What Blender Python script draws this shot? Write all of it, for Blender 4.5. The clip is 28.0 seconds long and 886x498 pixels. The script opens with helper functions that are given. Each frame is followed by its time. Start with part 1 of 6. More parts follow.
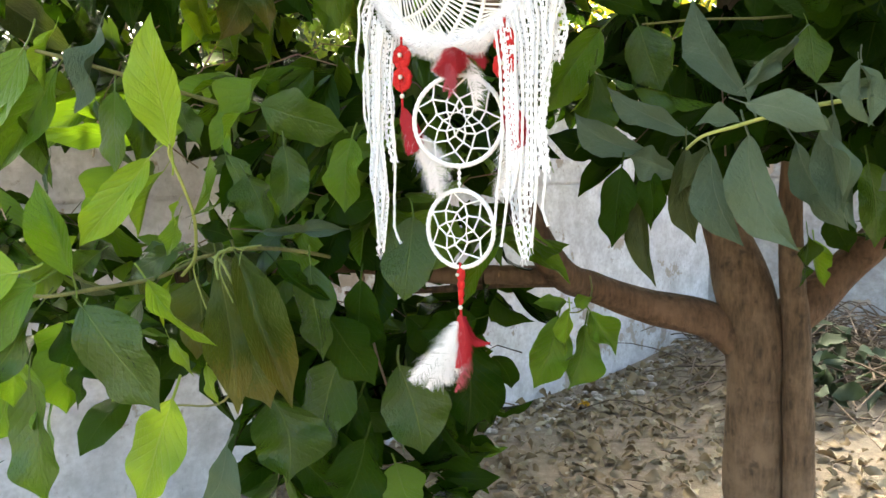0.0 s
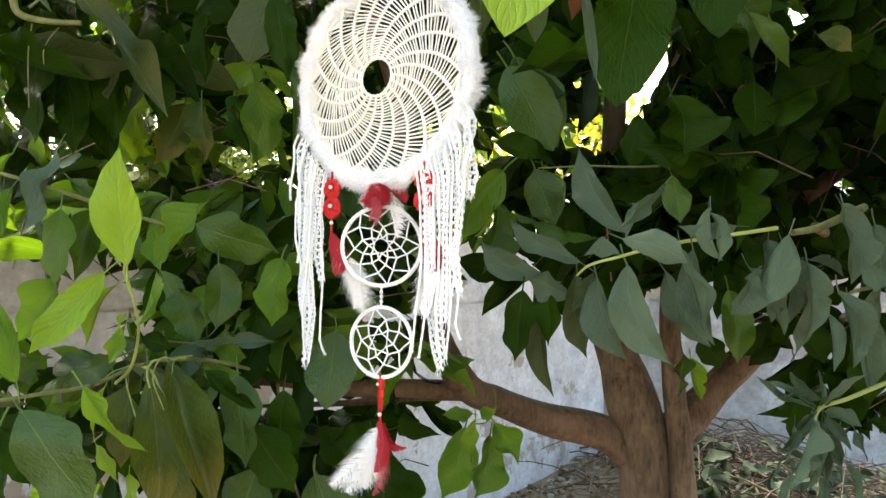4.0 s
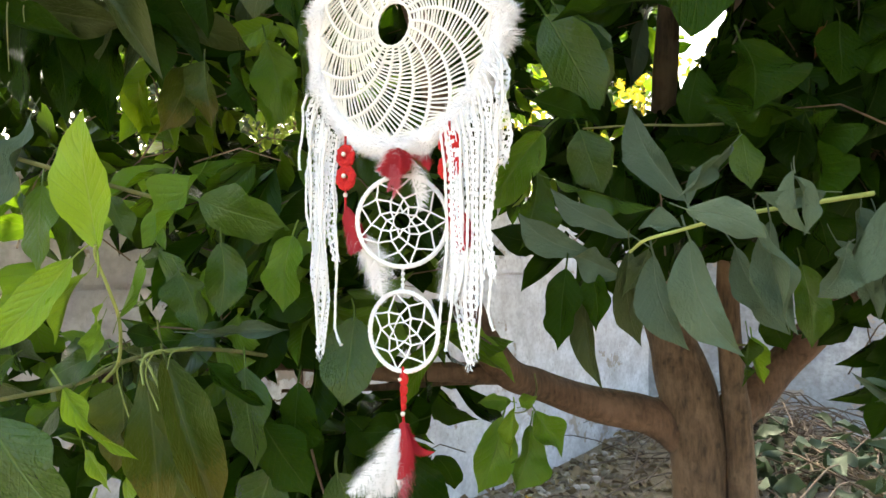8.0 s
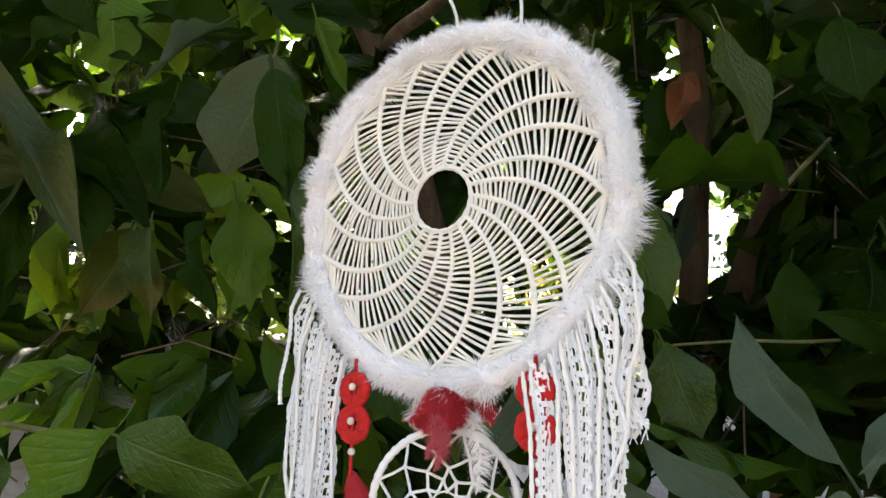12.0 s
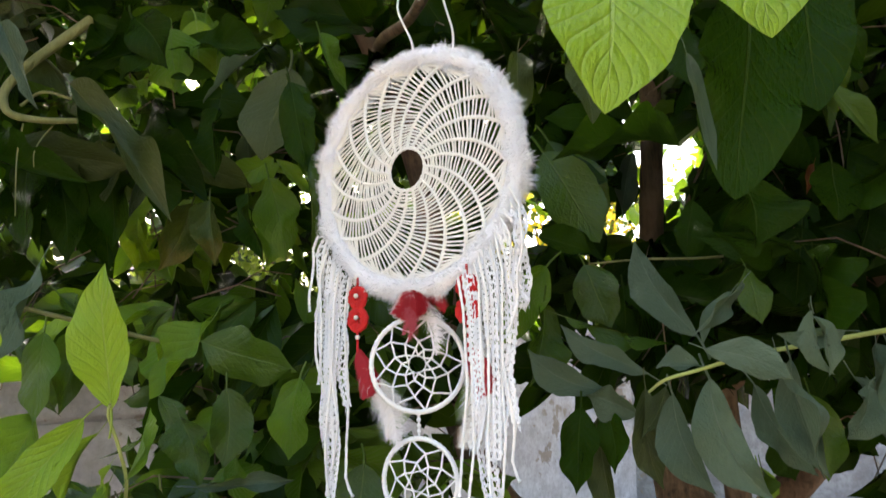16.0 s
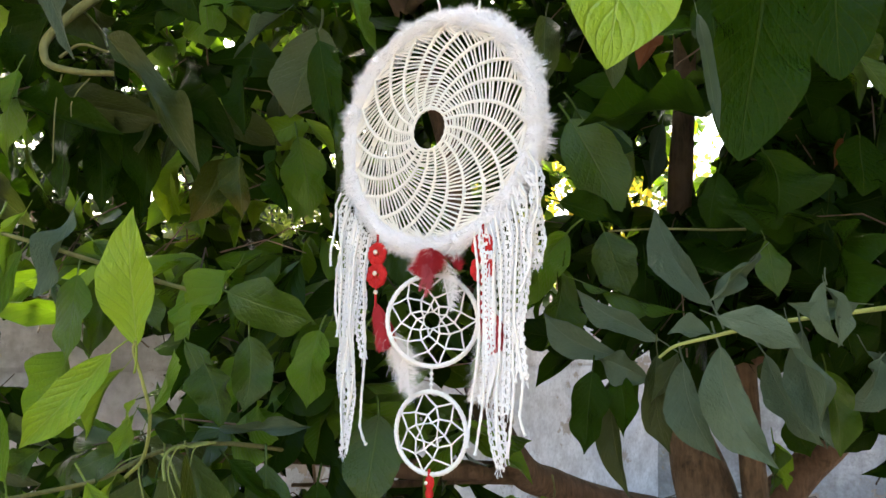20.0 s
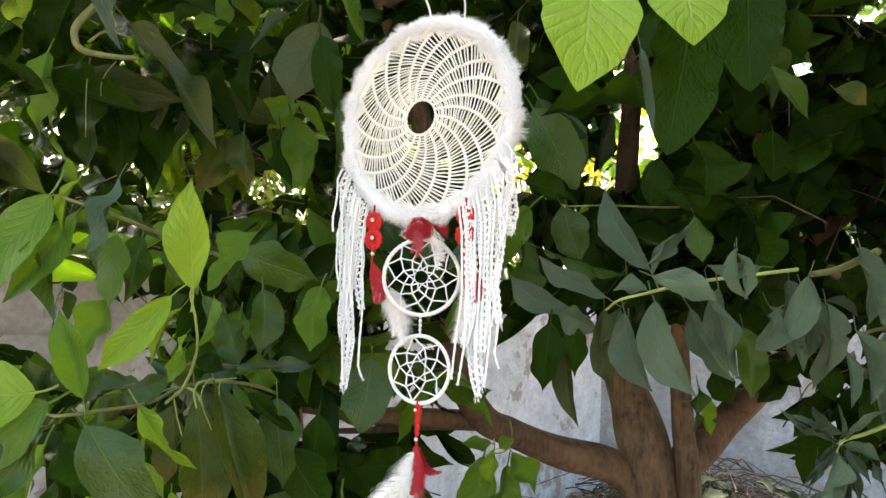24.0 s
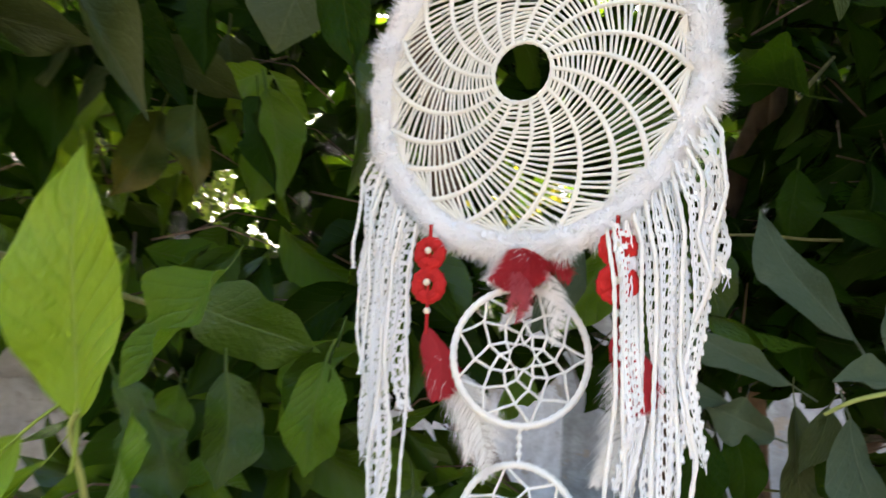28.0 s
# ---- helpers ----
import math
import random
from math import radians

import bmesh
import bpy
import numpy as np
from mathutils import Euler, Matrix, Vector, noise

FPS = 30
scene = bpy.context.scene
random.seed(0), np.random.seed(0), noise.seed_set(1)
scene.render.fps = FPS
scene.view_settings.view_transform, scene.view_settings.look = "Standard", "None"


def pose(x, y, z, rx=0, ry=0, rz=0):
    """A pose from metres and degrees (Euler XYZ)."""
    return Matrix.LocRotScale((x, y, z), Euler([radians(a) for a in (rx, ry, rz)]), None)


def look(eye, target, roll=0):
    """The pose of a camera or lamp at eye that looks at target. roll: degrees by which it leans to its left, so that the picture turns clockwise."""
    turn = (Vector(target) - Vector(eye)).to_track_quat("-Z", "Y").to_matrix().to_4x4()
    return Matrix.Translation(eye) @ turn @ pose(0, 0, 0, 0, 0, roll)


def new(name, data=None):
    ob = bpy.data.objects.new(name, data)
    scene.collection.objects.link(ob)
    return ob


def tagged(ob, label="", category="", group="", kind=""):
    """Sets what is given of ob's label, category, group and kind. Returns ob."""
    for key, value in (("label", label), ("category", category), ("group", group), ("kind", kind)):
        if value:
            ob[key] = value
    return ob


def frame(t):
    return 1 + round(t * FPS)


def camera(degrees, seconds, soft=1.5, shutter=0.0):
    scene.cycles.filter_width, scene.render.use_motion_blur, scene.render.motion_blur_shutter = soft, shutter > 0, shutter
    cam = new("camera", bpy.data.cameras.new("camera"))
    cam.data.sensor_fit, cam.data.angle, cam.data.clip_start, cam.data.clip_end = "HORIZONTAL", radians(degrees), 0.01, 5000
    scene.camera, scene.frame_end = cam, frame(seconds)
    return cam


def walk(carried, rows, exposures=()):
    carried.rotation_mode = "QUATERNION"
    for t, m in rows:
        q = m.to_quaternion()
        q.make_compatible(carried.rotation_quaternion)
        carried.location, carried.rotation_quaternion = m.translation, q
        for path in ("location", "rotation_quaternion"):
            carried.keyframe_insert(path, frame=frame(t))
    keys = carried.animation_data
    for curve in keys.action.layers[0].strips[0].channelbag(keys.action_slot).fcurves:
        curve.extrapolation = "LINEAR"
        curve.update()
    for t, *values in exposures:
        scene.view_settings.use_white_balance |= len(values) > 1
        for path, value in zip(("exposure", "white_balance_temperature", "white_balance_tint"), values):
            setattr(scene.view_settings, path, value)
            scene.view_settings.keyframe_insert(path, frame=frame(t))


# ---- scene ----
cam = camera(62.0, 28.0, shutter=0.5)
PATH = [
    (0, (0.085, -0.837, 1.342), (-0.025, 0.152, 1.240), -1.1),
    (0.5, (0.071, -0.878, 1.339), (-0.020, 0.114, 1.254), -0.2),
    (1, (0.055, -0.935, 1.340), (-0.007, 0.063, 1.366), 0.1),
    (1.5, (0.067, -0.961, 1.340), (0.036, 0.031, 1.456), 0.4),
    (2, (0.077, -0.948, 1.336), (0.076, 0.048, 1.429), 0.0),
    (2.5, (0.074, -0.928, 1.341), (0.042, 0.069, 1.402), 0.9),
    (3, (0.063, -0.926, 1.342), (0.086, 0.071, 1.411), -0.1),
    (3.5, (0.072, -0.941, 1.341), (0.093, 0.058, 1.392), -0.1),
    (5.5, (0.050, -0.934, 1.361), (0.079, 0.062, 1.445), 1.5),
    (6, (0.055, -0.881, 1.360), (0.048, 0.118, 1.403), 0.6),
    (6.5, (0.069, -0.819, 1.349), (0.050, 0.181, 1.329), -0.5),
    (7, (0.069, -0.812, 1.348), (0.025, 0.186, 1.308), -1.5),
    (7.5, (0.079, -0.823, 1.350), (0.055, 0.177, 1.328), -1.2),
    (8, (0.082, -0.814, 1.357), (0.051, 0.185, 1.372), -0.5),
    (8.5, (0.081, -0.771, 1.355), (0.026, 0.227, 1.375), -1.0),
    (9, (0.102, -0.730, 1.370), (0.024, 0.265, 1.433), 0.9),
    (9.5, (0.106, -0.685, 1.370), (-0.040, 0.302, 1.425), 1.1),
    (10, (0.061, -0.609, 1.423), (-0.020, 0.379, 1.553), 3.1),
    (10.5, (0.025, -0.583, 1.429), (-0.003, 0.400, 1.613), 0.1),
    (11, (0.019, -0.541, 1.443), (0.012, 0.434, 1.664), -0.3),
    (11.5, (-0.003, -0.538, 1.454), (0.011, 0.441, 1.657), -0.4),
    (12, (-0.016, -0.533, 1.463), (0.025, 0.443, 1.679), 1.3),
    (12.5, (-0.024, -0.529, 1.451), (0.035, 0.448, 1.658), 0.6),
    (13, (-0.024, -0.545, 1.442), (0.070, 0.428, 1.654), -0.2),
    (13.5, (-0.007, -0.562, 1.407), (0.086, 0.405, 1.645), -2.2),
    (15.5, (0.041, -0.799, 1.390), (0.039, 0.178, 1.607), 1.4),
    (16, (0.037, -0.808, 1.387), (0.044, 0.177, 1.557), -1.5),
    (16.5, (0.023, -0.809, 1.385), (0.033, 0.180, 1.532), -1.6),
    (17, (0.021, -0.814, 1.387), (0.038, 0.178, 1.512), -0.8),
    (17.5, (0.030, -0.804, 1.382), (0.019, 0.188, 1.505), -0.3),
    (18, (0.040, -0.801, 1.379), (0.030, 0.189, 1.519), 0.3),
    (18.5, (0.037, -0.803, 1.371), (0.010, 0.188, 1.497), 0.1),
    (19, (0.026, -0.813, 1.369), (0.012, 0.178, 1.508), 0.7),
    (19.5, (0.042, -0.814, 1.367), (0.030, 0.173, 1.523), 1.2),
    (20, (0.053, -0.822, 1.372), (0.016, 0.169, 1.503), 1.0),
    (20.5, (0.037, -0.865, 1.364), (0.047, 0.127, 1.492), 0.2),
    (21, (0.027, -0.920, 1.356), (0.028, 0.076, 1.450), -0.9),
    (21.5, (0.045, -0.937, 1.352), (0.061, 0.058, 1.451), -1.1),
    (23.5, (0.010, -0.985, 1.346), (0.054, 0.007, 1.461), 0.8),
    (24, (0.008, -0.986, 1.340), (0.040, 0.008, 1.440), 1.5),
    (24.5, (0.010, -0.986, 1.339), (0.033, 0.007, 1.451), 1.4),
    (25, (0.008, -0.990, 1.341), (0.029, 0.004, 1.452), 2.2),
    (25.5, (0.004, -0.998, 1.335), (0.021, -0.002, 1.427), 1.9),
    (26, (0.002, -0.930, 1.338), (-0.032, 0.068, 1.401), 0.7),
    (26.5, (0.013, -0.829, 1.356), (-0.081, 0.163, 1.437), 2.0),
    (27, (-0.032, -0.742, 1.363), (-0.130, 0.249, 1.449), 4.2),
    (27.5, (-0.076, -0.633, 1.363), (-0.102, 0.353, 1.528), 2.2),
    (28, (-0.114, -0.541, 1.404), (0.003, 0.443, 1.538), 2.3),
]
EXPOSURES = [(0, 3.52, 6900, 2), (2.5, 3.45, 6900, 2), (6, 3.47, 6900, 2), (8, 3.47, 6900, 2), (10.5, 2.97, 6700, 6), (13.5, 2.84, 6700, 7), (17, 3.03, 6700, 6), (21, 3.12, 6700, 5), (24, 3.32, 6900, 2), (27, 3.42, 6800, 4), (28, 2.97, 6650, 6)]
walk(cam, [(t, look(eye, target, roll)) for t, eye, target, roll in PATH], EXPOSURES)

# ---- light ----
SUN_ELEVATION, SUN_AZIMUTH = radians(48), radians(328)
world = bpy.data.worlds.new("world")
scene.world = world
world.use_nodes = True
wn = world.node_tree.nodes
sky = wn.new("ShaderNodeTexSky")
sky.sky_type, sky.sun_disc = "NISHITA", False
sky.sun_elevation, sky.sun_rotation = SUN_ELEVATION, SUN_AZIMUTH
sky.dust_density, sky.air_density, sky.ozone_density = 8.0, 1.0, 0.6
wn["Background"].inputs["Strength"].default_value = 0.15
world.node_tree.links.new(sky.outputs["Color"], wn["Background"].inputs["Color"])
sun_data = bpy.data.lights.new("sun", "SUN")
sun_data.energy, sun_data.angle, sun_data.color = 2.2, radians(12), (1.0, 0.94, 0.82)
sun = new("sun", sun_data)
sun_way = Vector((math.sin(SUN_AZIMUTH) * math.cos(SUN_ELEVATION), math.cos(SUN_AZIMUTH) * math.cos(SUN_ELEVATION), math.sin(SUN_ELEVATION)))
sun.matrix_world = look(sun_way * 30, (0, 0, 0))

# ---- materials ----


class Mat:
    """A principled material with a few short ways to add nodes."""

    def __init__(self, name, rough=0.6, **values):
        self.m = bpy.data.materials.new(name)
        self.m.use_nodes = True
        self.t = self.m.node_tree
        self.b = self.t.nodes["Principled BSDF"]
        self.b.inputs["Roughness"].default_value = rough
        for key, value in values.items():
            self.b.inputs[key.replace("_", " ")].default_value = value

    def node(self, kind, **sets):
        n = self.t.nodes.new("ShaderNode" + kind)
        for key, value in sets.items():
            n.inputs[key.replace("_", " ")].default_value = value
        return n

    def link(self, a, b):
        self.t.links.new(a, b)

    def noise(self, scale, detail=4.0, rough=0.55, coord=None):
        n = self.node("TexNoise", Scale=scale, Detail=detail, Roughness=rough)
        self.link(coord if coord else self.node("TexCoord").outputs["Object"], n.inputs["Vector"])
        return n.outputs["Fac"]

    def ramp(self, value, *stops):
        r = self.node("ValToRGB")
        e = r.color_ramp.elements
        while len(e) < len(stops):
            e.new(0.5)
        for el, (p, c) in zip(e, stops):
            el.position, el.color = p, (*c, 1) if len(c) == 3 else c
        self.link(value, r.inputs["Fac"])
        return r.outputs["Color"]

    def mix(self, fac, a, b, blend="MIX"):
        n = self.t.nodes.new("ShaderNodeMix")
        n.data_type, n.blend_type = "RGBA", blend
        for socket, v in ((n.inputs[0], fac), (n.inputs[6], a), (n.inputs[7], b)):
            if isinstance(v, bpy.types.NodeSocket):
                self.link(v, socket)
            else:
                socket.default_value = v if isinstance(v, (int, float)) else (*v, 1)
        return n.outputs[2]

    def maths(self, op, a, b=0.0, c=0.0):
        n = self.t.nodes.new("ShaderNodeMath")
        n.operation = op
        for socket, v in zip(n.inputs, (a, b, c)):
            if isinstance(v, bpy.types.NodeSocket):
                self.link(v, socket)
            else:
                socket.default_value = v
        return n.outputs[0]

    def color(self, c):
        if isinstance(c, bpy.types.NodeSocket):
            self.link(c, self.b.inputs["Base Color"])
        else:
            self.b.inputs["Base Color"].default_value = (*c, 1)
        return self

    def bump(self, height, strength=0.3, distance=0.002):
        n = self.node("Bump", Strength=strength, Distance=distance)
        self.link(height, n.inputs["Height"])
        self.link(n.outputs["Normal"], self.b.inputs["Normal"])
        return self

    def translucent(self, color, share):
        """Lets part of the light through, as leaves, petals and thin cloth do."""
        out = self.t.nodes["Material Output"]
        tr = self.node("BsdfTranslucent")
        if isinstance(color, bpy.types.NodeSocket):
            self.link(color, tr.inputs["Color"])
        else:
            tr.inputs["Color"].default_value = (*color, 1)
        mx = self.node("MixShader", Fac=share)
        self.link(self.b.outputs[0], mx.inputs[1])
        self.link(tr.outputs[0], mx.inputs[2])
        self.link(mx.outputs[0], out.inputs["Surface"])
        return self


def leaf_material(name, dark, light, through_color, share, rough, vein, gloss=0.5, brown=0.0, rib=0.5, quilted=0.3):
    """A leaf with midrib and side veins, its tint varied from leaf to leaf and over the blade."""
    m = Mat(name, rough)
    m.b.inputs["Specular IOR Level"].default_value = gloss
    uv = m.node("UVMap")
    uv.uv_map = "blade"
    sep = m.node("SeparateXYZ")
    m.link(uv.outputs["UV"], sep.inputs[0])
    u, v = sep.outputs["X"], sep.outputs["Y"]
    across = m.maths("ABSOLUTE", m.maths("SUBTRACT", u, 0.5))
    mid = m.ramp(m.maths("DIVIDE", across, m.maths("MULTIPLY_ADD", v, -0.020, 0.030)), (0.45, (1, 1, 1)), (1.0, (0, 0, 0)))
    arch = m.maths("MULTIPLY", m.maths("POWER", across, 0.8), 5.2)
    slant = m.maths("ADD", m.maths("SUBTRACT", m.maths("MULTIPLY", v, 10.0), arch), m.maths("MULTIPLY", m.maths("GREATER_THAN", u, 0.5), 0.45))
    ridge = m.maths("ABSOLUTE", m.maths("SUBTRACT", m.maths("FRACT", slant), 0.5))
    side = m.ramp(ridge, (0.015, (1, 1, 1)), (0.075, (0, 0, 0)))
    quilt = m.ramp(ridge, (0.0, (0, 0, 0)), (0.16, (0.75,) * 3), (0.5, (1, 1, 1)))
    rnd = m.maths("FRACT", m.maths("ADD", m.node("ObjectInfo").outputs["Random"], m.node("NewGeometry").outputs["Random Per Island"]))
    blotch = m.noise(14.0, 3.0)
    tone = m.mix(m.maths("ADD", m.maths("MULTIPLY", rnd, 0.75), m.maths("MULTIPLY", blotch, 0.3)), dark, light)
    tone = m.mix(m.maths("MULTIPLY", m.noise(90.0, 2.0), 0.25), tone, [c * 0.72 for c in dark])
    if brown:
        spot = m.ramp(m.noise(9.0, 5.0, 0.65), (0.60, (0, 0, 0)), (0.74, (1, 1, 1)))
        edge = m.ramp(m.maths("ADD", v, m.maths("MULTIPLY", m.noise(20.0), 0.6)), (0.9, (0, 0, 0)), (1.5, (1, 1, 1)))
        tone = m.mix(m.maths("MULTIPLY", m.maths("MAXIMUM", spot, edge), brown), tone, (0.15, 0.11, 0.025))
    fine = m.mix(m.maths("MULTIPLY", side, 0.45 * rib), tone, vein)
    full = m.mix(m.maths("MULTIPLY", mid, rib), fine, vein)
    m.color(full)
    waves = m.maths("ADD", m.maths("MULTIPLY", m.noise(60.0, 3.0), 0.25), m.maths("MULTIPLY", m.noise(22.0, 2.0), 1.4))
    relief = m.maths("ADD", m.maths("MULTIPLY_ADD", quilt, quilted, m.maths("MULTIPLY", mid, -1.0)), waves)
    m.bump(relief, 0.6, 0.0026)
    thin = m.mix(m.maths("MULTIPLY", m.maths("MAXIMUM", side, mid), 0.45), m.mix(rnd, [c * 0.8 for c in through_color], through_color), [c * 0.45 for c in through_color])
    m.translucent(thin, share)
    return m.m


LEAF = {
    # deep: green darkened far below leaf colour, shade put into the tone
    "deep": leaf_material("leaf_shade_darkened_green", (0.006, 0.018, 0.0015), (0.019, 0.048, 0.003), (0.09, 0.22, 0.005), 0.09, 0.27, (0.05, 0.08, 0.018), 0.06, rib=0.45),
    "green": leaf_material("leaf_green", (0.017, 0.043, 0.004), (0.052, 0.108, 0.009), (0.18, 0.34, 0.010), 0.17, 0.27, (0.12, 0.18, 0.035), 0.36),
    "mid": leaf_material("leaf_mid_green", (0.050, 0.114, 0.010), (0.128, 0.238, 0.021), (0.29, 0.50, 0.014), 0.30, 0.32, (0.16, 0.23, 0.045), 0.30, quilted=0.6),
    "sage": leaf_material("leaf_pale_underside", (0.044, 0.071, 0.044), (0.093, 0.136, 0.088), (0.15, 0.24, 0.06), 0.12, 0.5, (0.16, 0.20, 0.13), 0.15, rib=0.35, quilted=0.15),
    "olive": leaf_material("leaf_dull_olive", (0.030, 0.043, 0.012), (0.060, 0.079, 0.026), (0.16, 0.24, 0.02), 0.12, 0.42, (0.11, 0.13, 0.05), 0.2, rib=0.4),
    "russet": leaf_material("leaf_dead_russet", (0.085, 0.026, 0.010), (0.17, 0.060, 0.022), (0.30, 0.10, 0.02), 0.15, 0.5, (0.20, 0.10, 0.05), 0.2, rib=0.4),
    # young leaf colour, also painted on leaves that should look backlit
    "lime": leaf_material("leaf_young_and_backlit_lime", (0.15, 0.27, 0.016), (0.24, 0.37, 0.030), (0.42, 0.62, 0.02), 0.34, 0.36, (0.34, 0.45, 0.10), 0.34, rib=0.7, quilted=0.8),
    "dry": leaf_material("leaf_browning", (0.026, 0.050, 0.008), (0.055, 0.084, 0.014), (0.22, 0.26, 0.02), 0.2, 0.35, (0.16, 0.19, 0.06), 0.25, 0.5),
}


def bark_material(name, dark, light, green=0.0):
    m = Mat(name, 0.85)
    co = m.node("TexCoord").outputs["Object"]
    stretch = m.node("Mapping")
    stretch.inputs["Scale"].default_value = (1, 1, 0.22)
    m.link(co, stretch.inputs["Vector"])
    grain = m.noise(95.0, 6.0, 0.65, stretch.outputs[0])
    patch = m.noise(9.0, 5.0, 0.6)
    c = m.mix(m.ramp(grain, (0.32, (0, 0, 0)), (0.66, (1, 1, 1))), dark, light)
    c = m.mix(m.ramp(patch, (0.44, (0, 0, 0)), (0.62, (0.7,) * 3)), c, [x * 1.35 + 0.02 for x in light])
    c = m.mix(m.ramp(m.noise(26.0, 4.0), (0.62, (0, 0, 0)), (0.7, (0.6,) * 3)), c, [x * 0.4 for x in dark])
    if green:
        c = m.mix(green, c, (0.16, 0.24, 0.05))
    m.color(c)
    m.bump(m.maths("ADD", grain, m.maths("MULTIPLY", patch, 1.2)), 0.85, 0.007)
    return m.m


BARK = bark_material("bark", (0.042, 0.027, 0.015), (0.160, 0.106, 0.062))
BARK_RED = bark_material("bark_reddish", (0.048, 0.027, 0.015), (0.150, 0.088, 0.050))
TWIG = bark_material("green_twig", (0.09, 0.075, 0.03), (0.20, 0.18, 0.07), 0.25)
TWIG_LIME = bark_material("lime_twig", (0.19, 0.22, 0.05), (0.34, 0.38, 0.11), 0.3)


def plain(name, c, rough=0.7, grain=0.12, scale=220.0, share=0.0, bump=0.25, **values):
    m = Mat(name, rough, **values)
    n = m.noise(scale, 3.0)
    rnd = m.node("NewGeometry").outputs["Random Per Island"]
    tone = m.mix(m.maths("ADD", m.maths("MULTIPLY", n, grain * 2), m.maths("MULTIPLY", rnd, grain)), c, [x * 0.7 for x in c])
    m.color(tone)
    m.bump(n, bump, 0.0006)
    if share:
        m.translucent(c, share)
    return m.m


FUR = plain("white_faux_fur", (0.92, 0.925, 0.95), 0.9, 0.03, 300.0, 0.10)
CREAM = plain("cream_cotton_thread", (0.90, 0.88, 0.82), 0.85, 0.07, 500.0, 0.06)
WHITE = plain("white_cotton_cord", (0.90, 0.90, 0.89), 0.85, 0.05, 500.0, 0.08)
LACE = plain("white_lace", (0.91, 0.92, 0.94), 0.85, 0.05, 500.0, 0.10)
RED = plain("red_crochet", (0.56, 0.012, 0.012), 0.85, 0.25, 400.0, 0.05)
PEARL = plain("pearl", (0.75, 0.70, 0.60), 0.15, 0.05, 100.0, bump=0.02)
FEATHER_RED = plain("red_feather", (0.54, 0.016, 0.032), 0.7, 0.6, 200.0, 0.25)
FEATHER_PINK = plain("pink_down", (0.62, 0.12, 0.15), 0.8, 0.5, 200.0, 0.4)
FEATHER_WHITE = plain("white_feather", (0.90, 0.89, 0.88), 0.8, 0.06, 200.0, 0.15)
SEQUIN = plain("clear_sequin", (0.8, 0.8, 0.8), 0.08, 0.02, 50.0, bump=0.02, Metallic=0.6)


def wall_material(name, low, high, stain):
    m = Mat(name, 0.9)
    co = m.node("TexCoord").outputs["Object"]
    big = m.noise(1.9, 7.0, 0.58, co)
    fine = m.noise(34.0, 5.0, 0.6, co)
    flake = m.noise(11.0, 6.0, 0.6, co)
    stretch = m.node("Mapping")
    stretch.inputs["Scale"].default_value = (2.2, 2.2, 0.9)
    m.link(co, stretch.inputs["Vector"])
    run = m.noise(2.0, 5.0, 0.6, stretch.outputs[0])
    paint = m.mix(m.ramp(run, (0.3, (0, 0, 0)), (0.7, (1, 1, 1))), low, high)
    paint = m.mix(m.ramp(m.noise(6.5, 8.0, 0.68, co), (0.42, (0, 0, 0)), (0.66, (0.85,) * 3)), paint, stain)
    paint = m.mix(m.ramp(fine, (0.44, (0, 0, 0)), (0.72, (0.6,) * 3)), paint, stain)
    paint = m.mix(m.ramp(m.noise(16.0, 6.0, 0.7, stretch.outputs[0]), (0.60, (0, 0, 0)), (0.72, (0.5,) * 3)), paint, [c * 0.5 for c in stain])
    bare = m.mix(fine, (0.24, 0.195, 0.16), (0.42, 0.355, 0.30))
    lost = m.ramp(m.maths("MULTIPLY_ADD", flake, 0.35, m.maths("MULTIPLY", big, 0.72)), (0.605, (0, 0, 0)), (0.625, (1, 1, 1)))
    chips = m.ramp(m.maths("MULTIPLY_ADD", m.noise(23.0, 7.0, 0.7, co), 0.75, m.maths("MULTIPLY", big, 0.25)), (0.585, (0, 0, 0)), (0.62, (1, 1, 1)))
    gone = m.maths("MAXIMUM", lost, m.maths("MULTIPLY", chips, 0.8))
    m.color(m.mix(gone, paint, bare))
    m.bump(m.maths("ADD", m.maths("MULTIPLY", gone, -1.2), m.maths("MULTIPLY", fine, 0.7)), 0.6, 0.006)
    return m.m


def ground_material():
    m = Mat("dusty_earth", 0.95)
    co = m.node("TexCoord").outputs["Object"]
    a, b, c = m.noise(3.0, 6.0, 0.6, co), m.noise(24.0, 6.0, 0.65, co), m.noise(140.0, 4.0, 0.6, co)
    col = m.mix(a, (0.13, 0.098, 0.070), (0.25, 0.20, 0.145))
    col = m.mix(m.ramp(b, (0.45, (0, 0, 0)), (0.65, (0.8,) * 3)), col, (0.28, 0.225, 0.165))
    col = m.mix(m.ramp(c, (0.5, (0, 0, 0)), (0.7, (0.7,) * 3)), col, (0.11, 0.08, 0.055))
    m.color(col)
    m.bump(m.maths("ADD", b, m.maths("MULTIPLY", c, 0.5)), 0.8, 0.02)
    return m.m


